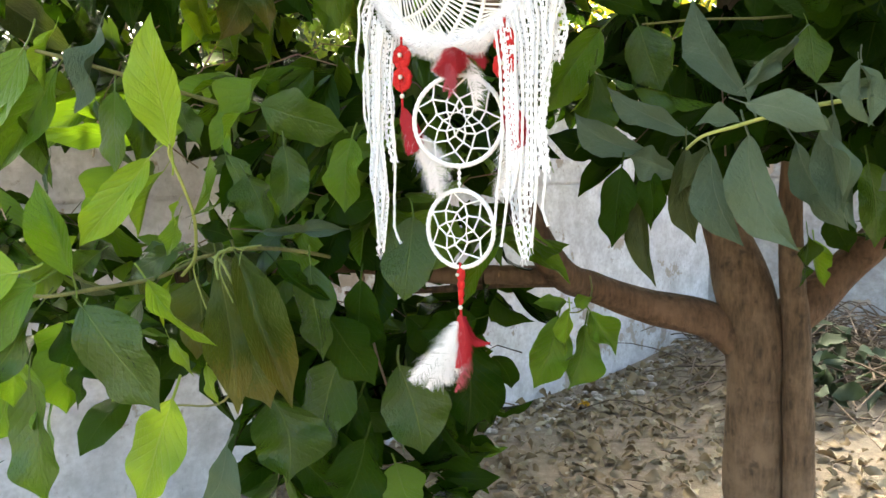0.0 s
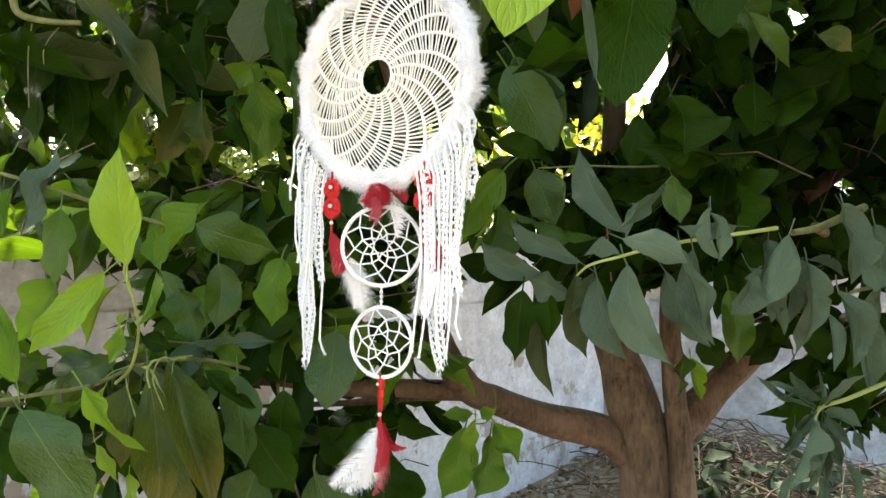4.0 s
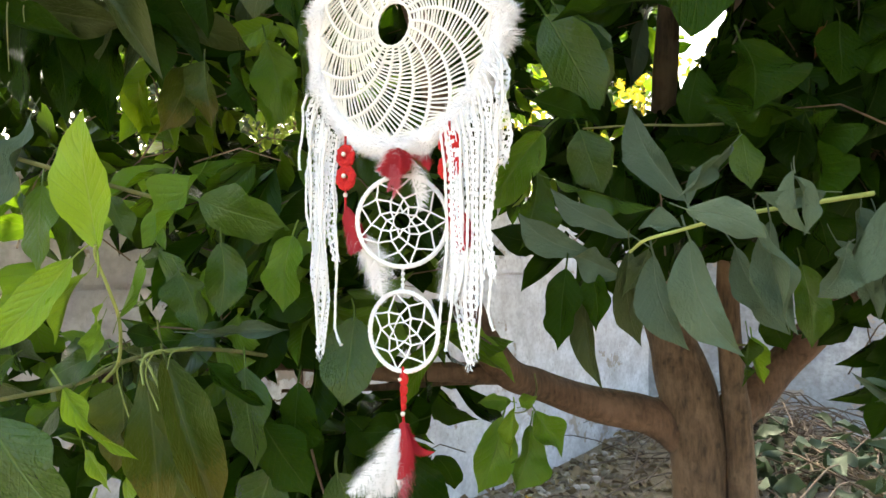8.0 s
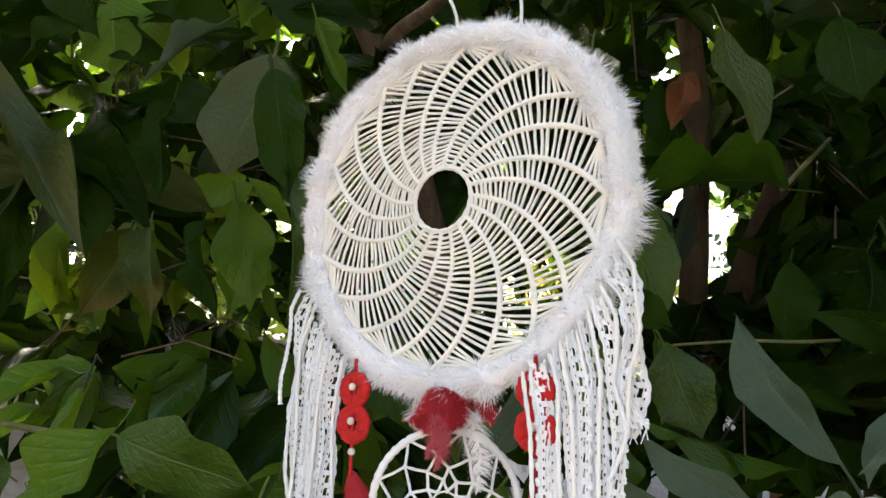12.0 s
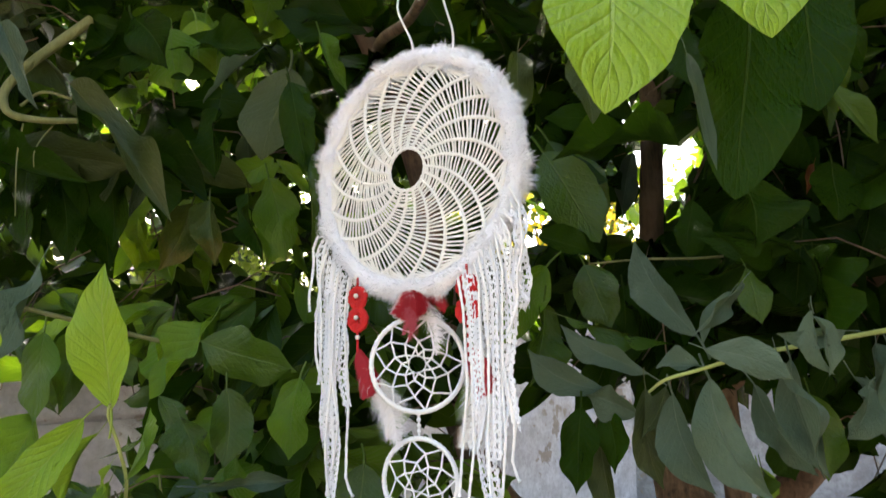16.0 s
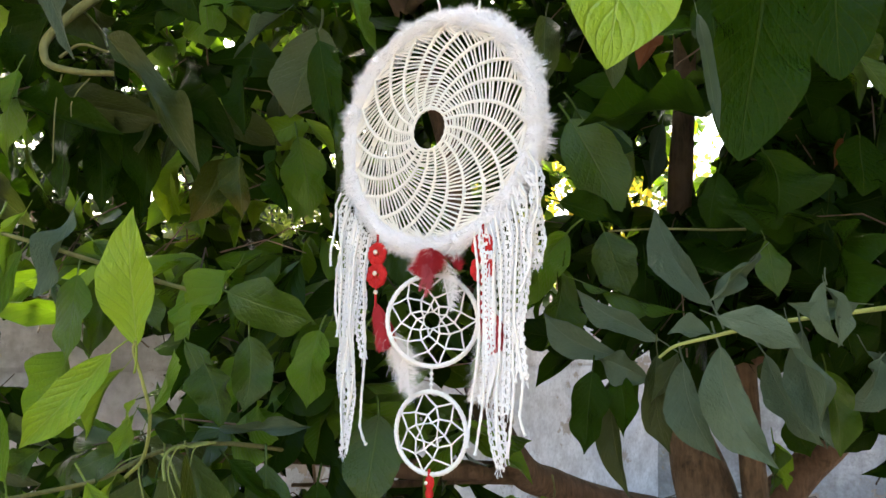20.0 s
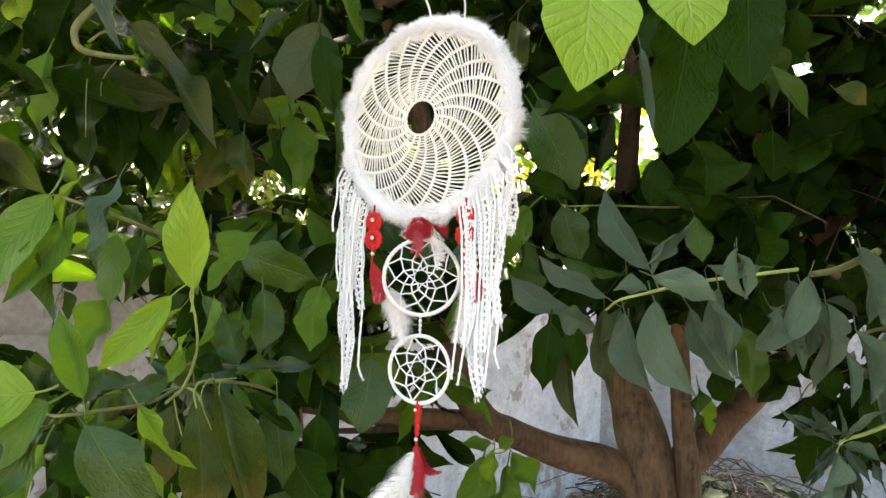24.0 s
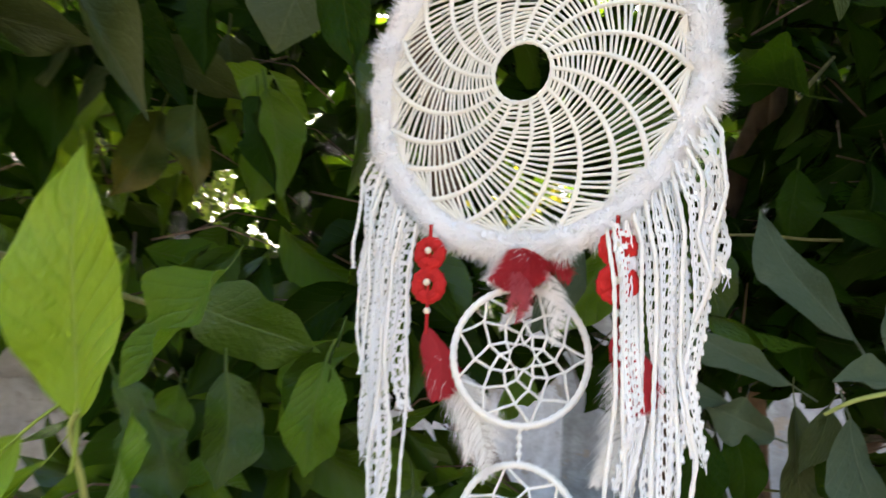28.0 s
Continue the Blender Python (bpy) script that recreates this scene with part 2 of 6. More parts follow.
WALL = wall_material("peeling_whitewash", (0.50, 0.48, 0.49), (0.74, 0.72, 0.73), (0.36, 0.335, 0.33))
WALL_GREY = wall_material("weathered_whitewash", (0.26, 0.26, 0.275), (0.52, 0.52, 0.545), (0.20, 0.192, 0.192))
GROUND = ground_material()
LITTER = plain("dry_leaf_litter", (0.24, 0.175, 0.10), 0.85, 0.5, 40.0)
LITTER_PALE = plain("bleached_leaf", (0.34, 0.285, 0.20), 0.85, 0.35, 40.0)
STICK = plain("dead_twig", (0.115, 0.08, 0.055), 0.9, 0.5, 60.0)
STONE = plain("pale_rubble", (0.42, 0.37, 0.33), 0.9, 0.35, 30.0)
YELLOW = plain("yellow_leaf", (0.62, 0.36, 0.03), 0.6, 0.2, 40.0, 0.3)
FAR_DARK = plain("far_ivy", (0.030, 0.052, 0.018), 0.7, 0.5, 20.0, 0.15)
# sunlight on the far bushes is put into these two bright leaf colours
FAR_LIME = plain("far_leaf_coloured_sunlit", (0.20, 0.28, 0.035), 0.5, 0.5, 20.0, 0.45)
FAR_GOLD = plain("far_leaf_coloured_sunlit_gold", (0.60, 0.50, 0.04), 0.5, 0.3, 20.0, 0.55)

# ---- mesh helpers ----


class Geo:
    """Collects vertices and faces of one mesh."""

    def __init__(self):
        self.v, self.f, self.n = [], [], 0

    def add(self, verts, faces):
        verts = np.asarray(verts, float).reshape(-1, 3)
        self.v.append(verts)
        self.f.extend([tuple(i + self.n for i in face) for face in faces])
        self.n += len(verts)
        return self

    def tube(self, points, radius, sides=6, closed=False, cap=True):
        p = np.asarray(points, float)
        n = len(p)
        r = np.broadcast_to(np.asarray(radius, float), (n,))
        if closed:
            tan = np.roll(p, -1, 0) - np.roll(p, 1, 0)
        else:
            tan = np.gradient(p, axis=0)
        tan /= np.linalg.norm(tan, axis=1, keepdims=True) + 1e-12
        ref = np.eye(3)[np.abs(tan).max(0).argmin()]
        a = np.cross(tan, ref)
        a /= np.linalg.norm(a, axis=1, keepdims=True) + 1e-12
        b = np.cross(tan, a)
        th = np.arange(sides) * 2 * math.pi / sides
        ring = np.cos(th)[None, :, None] * a[:, None] + np.sin(th)[None, :, None] * b[:, None]
        verts = p[:, None] + ring * r[:, None, None]
        faces = []
        for i in range(n if closed else n - 1):
            j = (i + 1) % n
            for k in range(sides):
                l = (k + 1) % sides
                faces.append((i * sides + k, j * sides + k, j * sides + l, i * sides + l))
        if cap and not closed:
            faces.append(tuple(range(sides))[::-1])
            faces.append(tuple((n - 1) * sides + k for k in range(sides)))
        return self.add(verts, faces)

    def ball(self, c, r, seg=8, rings=6, squash=(1, 1, 1)):
        verts = [(0, 0, 1)]
        for i in range(1, rings):
            t = math.pi * i / rings
            verts += [(math.sin(t) * math.cos(2 * math.pi * k / seg), math.sin(t) * math.sin(2 * math.pi * k / seg), math.cos(t)) for k in range(seg)]
        verts.append((0, 0, -1))
        last = len(verts) - 1
        faces = [(0, 1 + k, 1 + (k + 1) % seg) for k in range(seg)]
        for i in range(rings - 2):
            for k in range(seg):
                a, b = 1 + i * seg + k, 1 + i * seg + (k + 1) % seg
                faces.append((a, a + seg, b + seg, b))
        faces += [(last, last - seg + (k + 1) % seg, last - seg + k) for k in range(seg)]
        return self.add(np.array(verts) * r * np.array(squash) + np.asarray(c), faces)

    def mesh(self, name, material, smooth=True):
        me = bpy.data.meshes.new(name)
        me.from_pydata(np.concatenate(self.v).tolist() if self.v else [], [], self.f)
        me.materials.append(material)
        if smooth:
            me.polygons.foreach_set("use_smooth", [True] * len(me.polygons))
        me.update()
        return me


def part(name, geo, material, parent, label="", smooth=True):
    """One mesh object under a thing or a part."""
    ob = new(name, geo.mesh(name, material, smooth) if isinstance(geo, Geo) else geo)
    ob.parent = parent
    if label:
        tagged(ob, label)
    return ob


def thing(name, label, category, at=(0, 0, 0), group="", kind="", turn=0.0):
    ob = new(name)
    ob.matrix_world = pose(*at, 0, 0, turn)
    return tagged(ob, label, category, group, kind)


def solid(name, geo, material, label, category, group="", kind="", smooth=True):
    return tagged(new(name, geo.mesh(name, material, smooth)), label, category, group, kind)


def curve(points, n):
    """A smooth line through a few points (Catmull-Rom), as n points."""
    p = np.asarray(points, float)
    q = np.concatenate([[2 * p[0] - p[1]], p, [2 * p[-1] - p[-2]]])
    out = []
    for s in np.linspace(0, len(p) - 1 - 1e-9, n):
        i, t = int(s), s - int(s)
        a, b, c, d = q[i : i + 4]
        out.append(0.5 * (2 * b + (c - a) * t + (2 * a - 5 * b + 4 * c - d) * t * t + (3 * b - a - 3 * c + d) * t**3))
    return np.array(out)

# ---- ground, wall ----


def ground_height(x, y):
    heap = 0.22 * math.exp(-(((x - 2.0) / 0.75) ** 2) - ((y - 4.3) / 0.75) ** 2)
    bumps = 0.03 * noise.noise((x * 0.9, y * 0.9, 3.0)) + 0.012 * noise.noise((x * 4, y * 4, 7.0))
    return (heap + bumps) * (1.0 if x * x + y * y < 400 else 0.0)


def build_ground():
    g = Geo()
    xs = np.concatenate([[-900, -120, -30, -12], np.linspace(-5, 7, 76), [12, 30, 120, 900]])
    ys = np.concatenate([[-900, -120, -30, -10], np.linspace(-3, 7.5, 66), [12, 30, 120, 900]])
    g.add([(x, y, ground_height(x, y)) for y in ys for x in xs], [(j * len(xs) + i, j * len(xs) + i + 1, (j + 1) * len(xs) + i + 1, (j + 1) * len(xs) + i) for j in range(len(ys) - 1) for i in range(len(xs) - 1)])
    solid("ground", g, GROUND, "dry dusty earth strewn with fallen leaves", "ground", kind="structure")


def build_wall(name, a, b, height, label, surface):
    """An old plastered wall from a to b, its face towards the garden, with a coping and a recessed joint."""
    ax, ay = a
    length = math.hypot(b[0] - ax, b[1] - ay)
    ang = math.atan2(b[1] - ay, b[0] - ax)
    base = thing(name, label, "wall", (ax, ay, 0), kind="structure", turn=math.degrees(ang))
    for part_name, z0, z1, out in (("lower_wall", -0.3, JOINT - 0.012, 0.0), ("upper_wall", JOINT + 0.006, height - 0.09, 0.006), ("joint", JOINT - 0.012, JOINT + 0.006, -0.014), ("coping", height - 0.09, height, 0.022)):
        g = Geo()
        nx, nz = int(length / 0.12) + 1, max(2, int((z1 - z0) / 0.12) + 1)
        front = []
        for j in range(nz):
            for i in range(nx):
                x, z = length * i / (nx - 1), z0 + (z1 - z0) * j / (nz - 1)
                w = 0.010 * noise.noise((x * 1.7 + ax, z * 1.7, 2.0)) + 0.004 * noise.noise((x * 7, z * 7, 5.0 + ay))
                if part_name == "coping" and j == nz - 1:
                    z += 0.02 * noise.noise((x * 3, 1.0, 4.0))
                front.append((x, -out - w, z))
        n = len(front)
        faces = [(j * nx + i, j * nx + i + 1, (j + 1) * nx + i + 1, (j + 1) * nx + i) for j in range(nz - 1) for i in range(nx - 1)]
        back = [(x, 0.2 + out, z) for x, y, z in front]
        faces += [tuple(n + k for k in fc[::-1]) for fc in faces]
        rim = [*range(nx), *[j * nx + nx - 1 for j in range(1, nz)], *[(nz - 1) * nx + i for i in range(nx - 2, -1, -1)], *[j * nx for j in range(nz - 2, 0, -1)]]
        faces += [(rim[k], n + rim[k], n + rim[(k + 1) % len(rim)], rim[(k + 1) % len(rim)]) for k in range(len(rim))]
        g.add(front + back, faces)
        part(part_name, g, surface, base, smooth=False)
    return base


JOINT = 1.27
build_ground()
build_wall("wall_left", (-3.6, -0.72), (1.58, 5.10), 1.75, "old garden wall with peeling whitewash over grey-brown plaster", WALL)
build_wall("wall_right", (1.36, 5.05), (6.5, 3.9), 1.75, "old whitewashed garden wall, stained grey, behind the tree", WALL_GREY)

# ---- tree: trunk and limbs ----
tree = thing("avocado_tree", "leafy broad-leaved tree with brown trunk and long drooping leaves", "tree", (0.6, 0.87, 0))


def limb(name, points, radii, material=BARK, label="", sides=12, parent=None, knots=0.06):
    n = max(8, len(points) * 6)
    p = curve(points, n)
    r = np.interp(np.linspace(0, 1, n), np.linspace(0, 1, len(radii)), radii)
    r = r * np.array([1 + knots * noise.noise((q[0] * 9, q[1] * 9, q[2] * 9)) * 2 for q in p])
    g = Geo().tube(p, r, sides)
    for v in g.v:
        for q in v:
            k = noise.noise((q[0] * 40, q[1] * 40, q[2] * 14))
            q += 0.02 * k * r.mean()
    g.v = [v - np.array([0.6, 0.87, 0.0]) for v in g.v]
    return part(name, g, material, parent or tree, label)


limb("trunk", [(0.60, 0.87, -0.05), (0.605, 0.87, 0.3), (0.602, 0.86, 0.65), (0.60, 0.855, 0.9), (0.585, 0.86, 1.02), (0.553, 0.865, 1.14), (0.515, 0.87, 1.28), (0.515, 0.86, 1.5), (0.535, 0.85, 1.8), (0.545, 0.83, 2.1), (0.50, 0.8, 2.45), (0.4, 0.75, 2.8)], [0.088, 0.07, 0.064, 0.068, 0.064, 0.056, 0.042, 0.031, 0.027, 0.025, 0.02, 0.012], label="thick greyish brown trunk", sides=20)
limb("stem", [(0.69, 0.80, -0.05), (0.685, 0.80, 0.5), (0.668, 0.80, 0.97), (0.655, 0.80, 1.1), (0.64, 0.78, 1.35), (0.66, 0.75, 1.7), (0.70, 0.72, 2.2)], [0.036, 0.034, 0.03, 0.027, 0.022, 0.018, 0.01], label="slim lighter stem beside the trunk", sides=12)
limb("limb", [(0.60, 0.86, 0.93), (0.50, 0.86, 1.0), (0.363, 0.84, 1.035), (0.237, 0.76, 1.09), (0.15, 0.66, 1.145), (0.075, 0.64, 1.29), (0.05, 0.64, 1.424), (0.04, 0.64, 1.592), (0.0, 0.62, 1.80), (-0.08, 0.6, 2.03), (-0.2, 0.55, 2.26), (-0.4, 0.5, 2.6)], [0.05, 0.044, 0.038, 0.034, 0.033, 0.029, 0.027, 0.026, 0.024, 0.022, 0.02, 0.012], BARK_RED)
limb("limb", [(0.60, 0.86, 0.96), (0.70, 0.88, 1.02), (0.80, 0.90, 1.11), (0.90, 0.90, 1.21), (1.05, 0.88, 1.38), (1.2, 0.8, 1.7), (1.3, 0.7, 2.2)], [0.055, 0.045, 0.04, 0.036, 0.03, 0.022, 0.012], BARK_RED)
limb("branch", [(0.19, 0.70, 1.122), (0.05, 0.65, 1.135), (-0.1, 0.63, 1.14), (-0.237, 0.6, 1.163), (-0.392, 0.5, 1.176), (-0.52, 0.38, 1.17)], [0.022, 0.02, 0.018, 0.018, 0.015, 0.010], BARK_RED)
limb("branch", [(0.19, 0.71, 1.108), (0.05, 0.68, 1.112), (-0.1, 0.68, 1.10), (-0.3, 0.7, 1.09)], [0.010, 0.009, 0.007, 0.004], BARK_RED)
limb("branch", [(-0.08, 0.6, 2.03), (-0.05, 0.4, 1.97), (0.0, 0.2, 1.90), (0.03, 0.05, 1.862), (0.08, -0.1, 1.86), (0.16, -0.3, 1.83)], [0.012, 0.010, 0.008, 0.007, 0.006, 0.004], BARK)
limb("branch", [(1.05, 0.88, 1.38), (0.9, 0.6, 1.42), (0.75, 0.3, 1.44), (0.6, 0.05, 1.432)], [0.014, 0.011, 0.009, 0.007], BARK)
# four added branches, out of sight, to carry the light-blocking leaves
limb("branch", [(1.2, 0.8, 1.7), (1.5, 0.45, 1.9), (1.72, -0.1, 1.95), (1.7, -0.7, 1.8), (1.6, -1.1, 1.6)], [0.02, 0.017, 0.014, 0.011, 0.006])
limb("branch", [(0.4, 0.75, 2.8), (0.1, 1.0, 3.0), (-0.5, 1.4, 3.15), (-1.3, 1.6, 3.2)], [0.012, 0.012, 0.01, 0.006])
limb("branch", [(0.52, 0.81, 2.35), (0.9, 1.2, 2.6), (1.3, 1.9, 2.9), (1.5, 2.8, 3.1)], [0.015, 0.013, 0.011, 0.006])
limb("branch", [(-0.2, 0.55, 2.26), (-0.7, 0.4, 2.45), (-1.2, 0.5, 2.6), (-1.8, 0.9, 2.7)], [0.014, 0.012, 0.01, 0.006])
limb("limb", [(0.639, 0.780, 1.350), (0.807, 0.740, 1.472), (0.921, 0.700, 1.554), (0.970, 0.660, 1.601), (1.040, 0.600, 1.673), (1.120, 0.500, 1.760)], [0.020, 0.021, 0.021, 0.020, 0.019, 0.014], BARK_RED)
# another unseen branch, added to hold the light-blocking overhang
limb("branch", [(1.2, 0.8, 1.7), (1.15, 0.3, 2.1), (1.0, -0.4, 2.35), (0.9, -1.1, 2.4)], [0.018, 0.016, 0.012, 0.006])

limb("limb", [(0.517, 0.860, 1.560), (0.590, 0.840, 1.653), (0.649, 0.840, 1.788), (0.717, 0.840, 1.940), (0.782, 0.840, 2.088), (0.98, 0.78, 2.45)], [0.030, 0.028, 0.026, 0.026, 0.024, 0.014], BARK_RED)

# ---- leaves ----


def leaf_shape(seed, fold=0.22, droop=0.35, wave=0.06, twist=0.0, rows=8, cols=5, point=1.0, bite=0, full=0.9, straight=False, ripple=0.03, cup=0.0, half=1.0, lean=0.12):
    """A leaf blade of length 1 and width 1, base at the origin, along +y, its face +z: vertices, faces, uv."""
    r = random.Random(seed)
    ph, ph2 = r.uniform(0, 6), r.uniform(0, 6)
    verts, uv = [], []
    bites = [(r.uniform(0.25, 0.8), r.choice((-1, 1)), r.uniform(0.15, 0.4), r.uniform(0.03, 0.06)) for _ in range(bite)]
    skew, sweep = r.uniform(-0.08, 0.08), r.uniform(0.5, 1.0) * lean * r.choice((-1, 1))
    if straight:
        skew, sweep = 0.0, lean
    ph3, hump = r.uniform(0, 6), r.uniform(-0.05, 0.05)
    for j in range(rows + 1):
        v = j / rows
        taper = max(0.0, v - 0.74) / 0.26
        w = 0.5 * (math.sin(math.pi * v**0.95) ** full) * (1 - 0.48 * point * taper * taper * (3 - 2 * taper))
        w = max(w, 0.012 if j == 0 else 0.0)
        bend = skew * math.sin(math.pi * v) + sweep * (v * v - v) * 2.2
        tw = twist * v
        for i in range(cols):
            u = i / (cols - 1) * 2 - 1
            nibble = 1.0
            for c, sd, depth, half in bites:
                if u * sd > 0.3:
                    nibble -= depth * (abs(u) - 0.3) / 0.7 * max(0.0, 1 - ((v - c) / half) ** 2) if abs(v - c) < half else 0.0
            x = u * w * nibble * (half if u * sweep > 0 else 1.0) + bend
            edge = 1 + (0.035 * math.sin(v * 15 + ph * 3 + u) + 0.016 * math.sin(v * 43 + ph2 * 2)) * abs(u) if 0 < j < rows else 1
            x = bend + (x - bend) * edge
            z = fold * abs(u) * w + wave * abs(u) * math.sin(v * 9 + (ph if u > 0 else ph2)) * w * 2 - droop * v * v * 0.6
            z += cup * u * u * w + hump * math.sin(2 * math.pi * v) + ripple * u * u * math.sin(v * 23 + ph3 + u * 1.5) * math.sin(math.pi * v)
            x, z = x * math.cos(tw) - z * math.sin(tw), x * math.sin(tw) + z * math.cos(tw)
            verts.append((x, v * (1 - 0.10 * droop * v), z))
            uv.append((u * 0.5 + 0.5, v))
    faces = [(j * cols + i, j * cols + i + 1, (j + 1) * cols + i + 1, (j + 1) * cols + i) for j in range(rows) for i in range(cols - 1)]
    return np.array(verts), faces, np.array(uv)


def leaf_mesh(name, shape, material):
    verts, faces, uv = shape
    me = bpy.data.meshes.new(name)
    me.from_pydata(verts.tolist(), [], faces)
    layer = me.uv_layers.new(name="blade")
    loops = np.empty(len(me.loops), int)
    me.loops.foreach_get("vertex_index", loops)
    layer.data.foreach_set("uv", uv[loops].ravel())
    me.materials.append(material)
    me.polygons.foreach_set("use_smooth", [True] * len(me.polygons))
    me.update()
    return me


SHAPES = [leaf_shape(100 + k, 0.28 + 0.15 * (k % 4), 0.15 + 0.20 * (k % 5), 0.12 + 0.08 * (k % 3), (k % 3 - 1) * 0.7, bite=(0, 0, 0, 1, 0)[k % 5], rows=26, cols=9, ripple=0.02 + 0.012 * (k % 3), cup=(-0.25, 0.0, 0.3)[k % 3], full=(0.82, 0.70, 0.76)[k % 3], half=(1.0, 0.8, 0.6, 0.9, 0.45)[k % 5], lean=(0.15, 0.3, 0.22, 0.1)[k % 4], point=1.25) for k in range(10)]
BLUNT = [leaf_shape(150 + k, 0.20 + 0.14 * (k % 4), 0.12 + 0.20 * (k % 5), 0.09 + 0.06 * (k % 3), (k % 3 - 1) * 0.6, bite=(0, 1, 0, 0, 1)[k % 5], rows=26, cols=9, point=1.0, full=0.68, ripple=0.025, cup=(-0.3, 0.2, 0.0)[k % 3], half=(0.75, 0.5, 0.9, 0.4, 0.65)[k % 5], lean=(0.3, 0.18, 0.4)[k % 3]) for k in range(10)]
BROAD = [leaf_shape(180 + k, 0.16, 0.14 + 0.1 * k, 0.06, (0.0, 0.12, -0.12)[k], rows=26, cols=9, point=0.5, full=(0.72, 0.70, 0.56)[k], straight=True, ripple=(0.012, 0.012, 0.045)[k], lean=0.0) for k in range(3)]
# a young upright blade, and crescents folded along the midrib, bulging to either side
BROAD += [leaf_shape(190 + k, (0.34, 0.18, 0.18, 0.24, 0.24)[k], (0.3, 0.25, 0.25, 0.5, 0.5)[k], 0.10, (0.1, 0.25, -0.25, 0.4, -0.4)[k], rows=26, cols=9, point=1.2, full=0.74, straight=True, ripple=0.03, half=(0.9, 0.42, 0.42, 0.6, 0.6)[k], lean=(0.08, 0.30, -0.30, 0.45, -0.45)[k]) for k in range(5)]


def with_stalk(shape, seed):
    """Adds a short bent stalk behind the blade's base."""
    verts, faces, uv = shape
    r = random.Random(seed)
    sx, sz = r.uniform(-0.10, 0.10), r.uniform(-0.06, 0.10)
    rings = []
    for q in (0.06, 0.0, -0.07, -0.14, -0.20):
        c = np.array([sx * (min(q, 0) / 0.2) ** 2, q, sz * (min(q, 0) / 0.2) ** 2])
        rings += [c + np.array([0.022 * math.cos(a), 0, 0.009 * math.sin(a)]) for a in (0.0, 1.57, 3.14, 4.71)]
    n = len(verts)
    more = [(n + j * 4 + k, n + j * 4 + (k + 1) % 4, n + j * 4 + 4 + (k + 1) % 4, n + j * 4 + 4 + k) for j in range(4) for k in range(4)]
    return np.concatenate([verts, np.array(rings)]), faces + more, np.concatenate([uv, np.tile([[0.5, 0.0]], (len(rings), 1))])


LEAF_MESH = {tone: [leaf_mesh("leaf", with_stalk(s, len(s[1]) + int(abs(s[0][30][0]) * 9999)), mat) for s in ((BLUNT + SHAPES if tone == "sage" else SHAPES + BLUNT) + BROAD)] for tone, mat in LEAF.items()}
FLAT = [leaf_shape(300 + k, 0.15 + 0.12 * (k % 3), 0.15 + 0.18 * (k % 4), 0.08, (k % 5 - 2) * 0.35, rows=8, cols=5, full=0.78, cup=(-0.2, 0.2, 0.0)[k % 3], half=(1.0, 0.6, 0.85)[k % 3], lean=0.25) for k in range(10)]


def leaf_matrix(base, tip, width, roll):
    """Lays a unit leaf from base to tip; at roll 0 its face looks to the south (-y) as far as it can."""
    b, t = Vector(base), Vector(tip)
    y = t - b
    length = y.length
    y.normalize()
    z = Vector((0, -1, 0.15))
    z = (z - y * z.dot(y)).normalized()
    z.rotate(Matrix.Rotation(radians(roll), 3, y))
    x = y.cross(z)
    return Matrix(((x.x * width, y.x * length, z.x * length * 0.6, b.x), (x.y * width, y.y * length, z.y * length * 0.6, b.y), (x.z * width, y.z * length, z.z * length * 0.6, b.z), (0, 0, 0, 1)))


leaf_count = 0


def leaf(branch, bx, by, bz, tx, ty, tz, width, tone="mid", roll=0.0, shape=None):
    global leaf_count
    leaf_count += 1
    ob = new("leaf", LEAF_MESH[tone][leaf_count * 7 % 10 if shape is None else shape])
    ob.parent = branch
    ob.matrix_basis = branch.matrix_world.inverted() @ leaf_matrix((bx, by, bz), (tx, ty, tz), width, roll)
    return ob


def twig(points, radii=(0.004, 0.002), material=None):
    """A thin branch of the tree, to which its leaves belong; it sits at the world's origin."""
    g = Geo().tube(curve(points, len(points) * 5), np.linspace(radii[0], radii[-1], len(points) * 5), 7)
    g.v = [v - np.array([0.6, 0.87, 0.0]) for v in g.v]
    ob = part("twig", g, material or TWIG, tree)
    bpy.context.view_layer.update()
    return ob


# gaps in the crown through which sky and the bushes beyond the wall glint: eye-height origin, way, width
GAPS = []


def gap_line(ex, ey, ez, x, y, z, width):
    eye = Vector((ex, ey, ez))
    GAPS.append((eye, (Vector((x, y, z)) - eye).normalized(), width))


def in_gap(base, way, length, width):
    """Whether a leaf would hang across one of the gaps."""
    for eye, line, wide in GAPS:
        for q in (0.0, 0.25, 0.5, 0.75, 1.0):
            d = base + way * (length * q) - eye
            along = d.dot(line)
            if along > 0.9 and (d - line * along).length < wide * along / 2.5 + width * 0.35 * math.sin(math.pi * q):
                return True
    return False


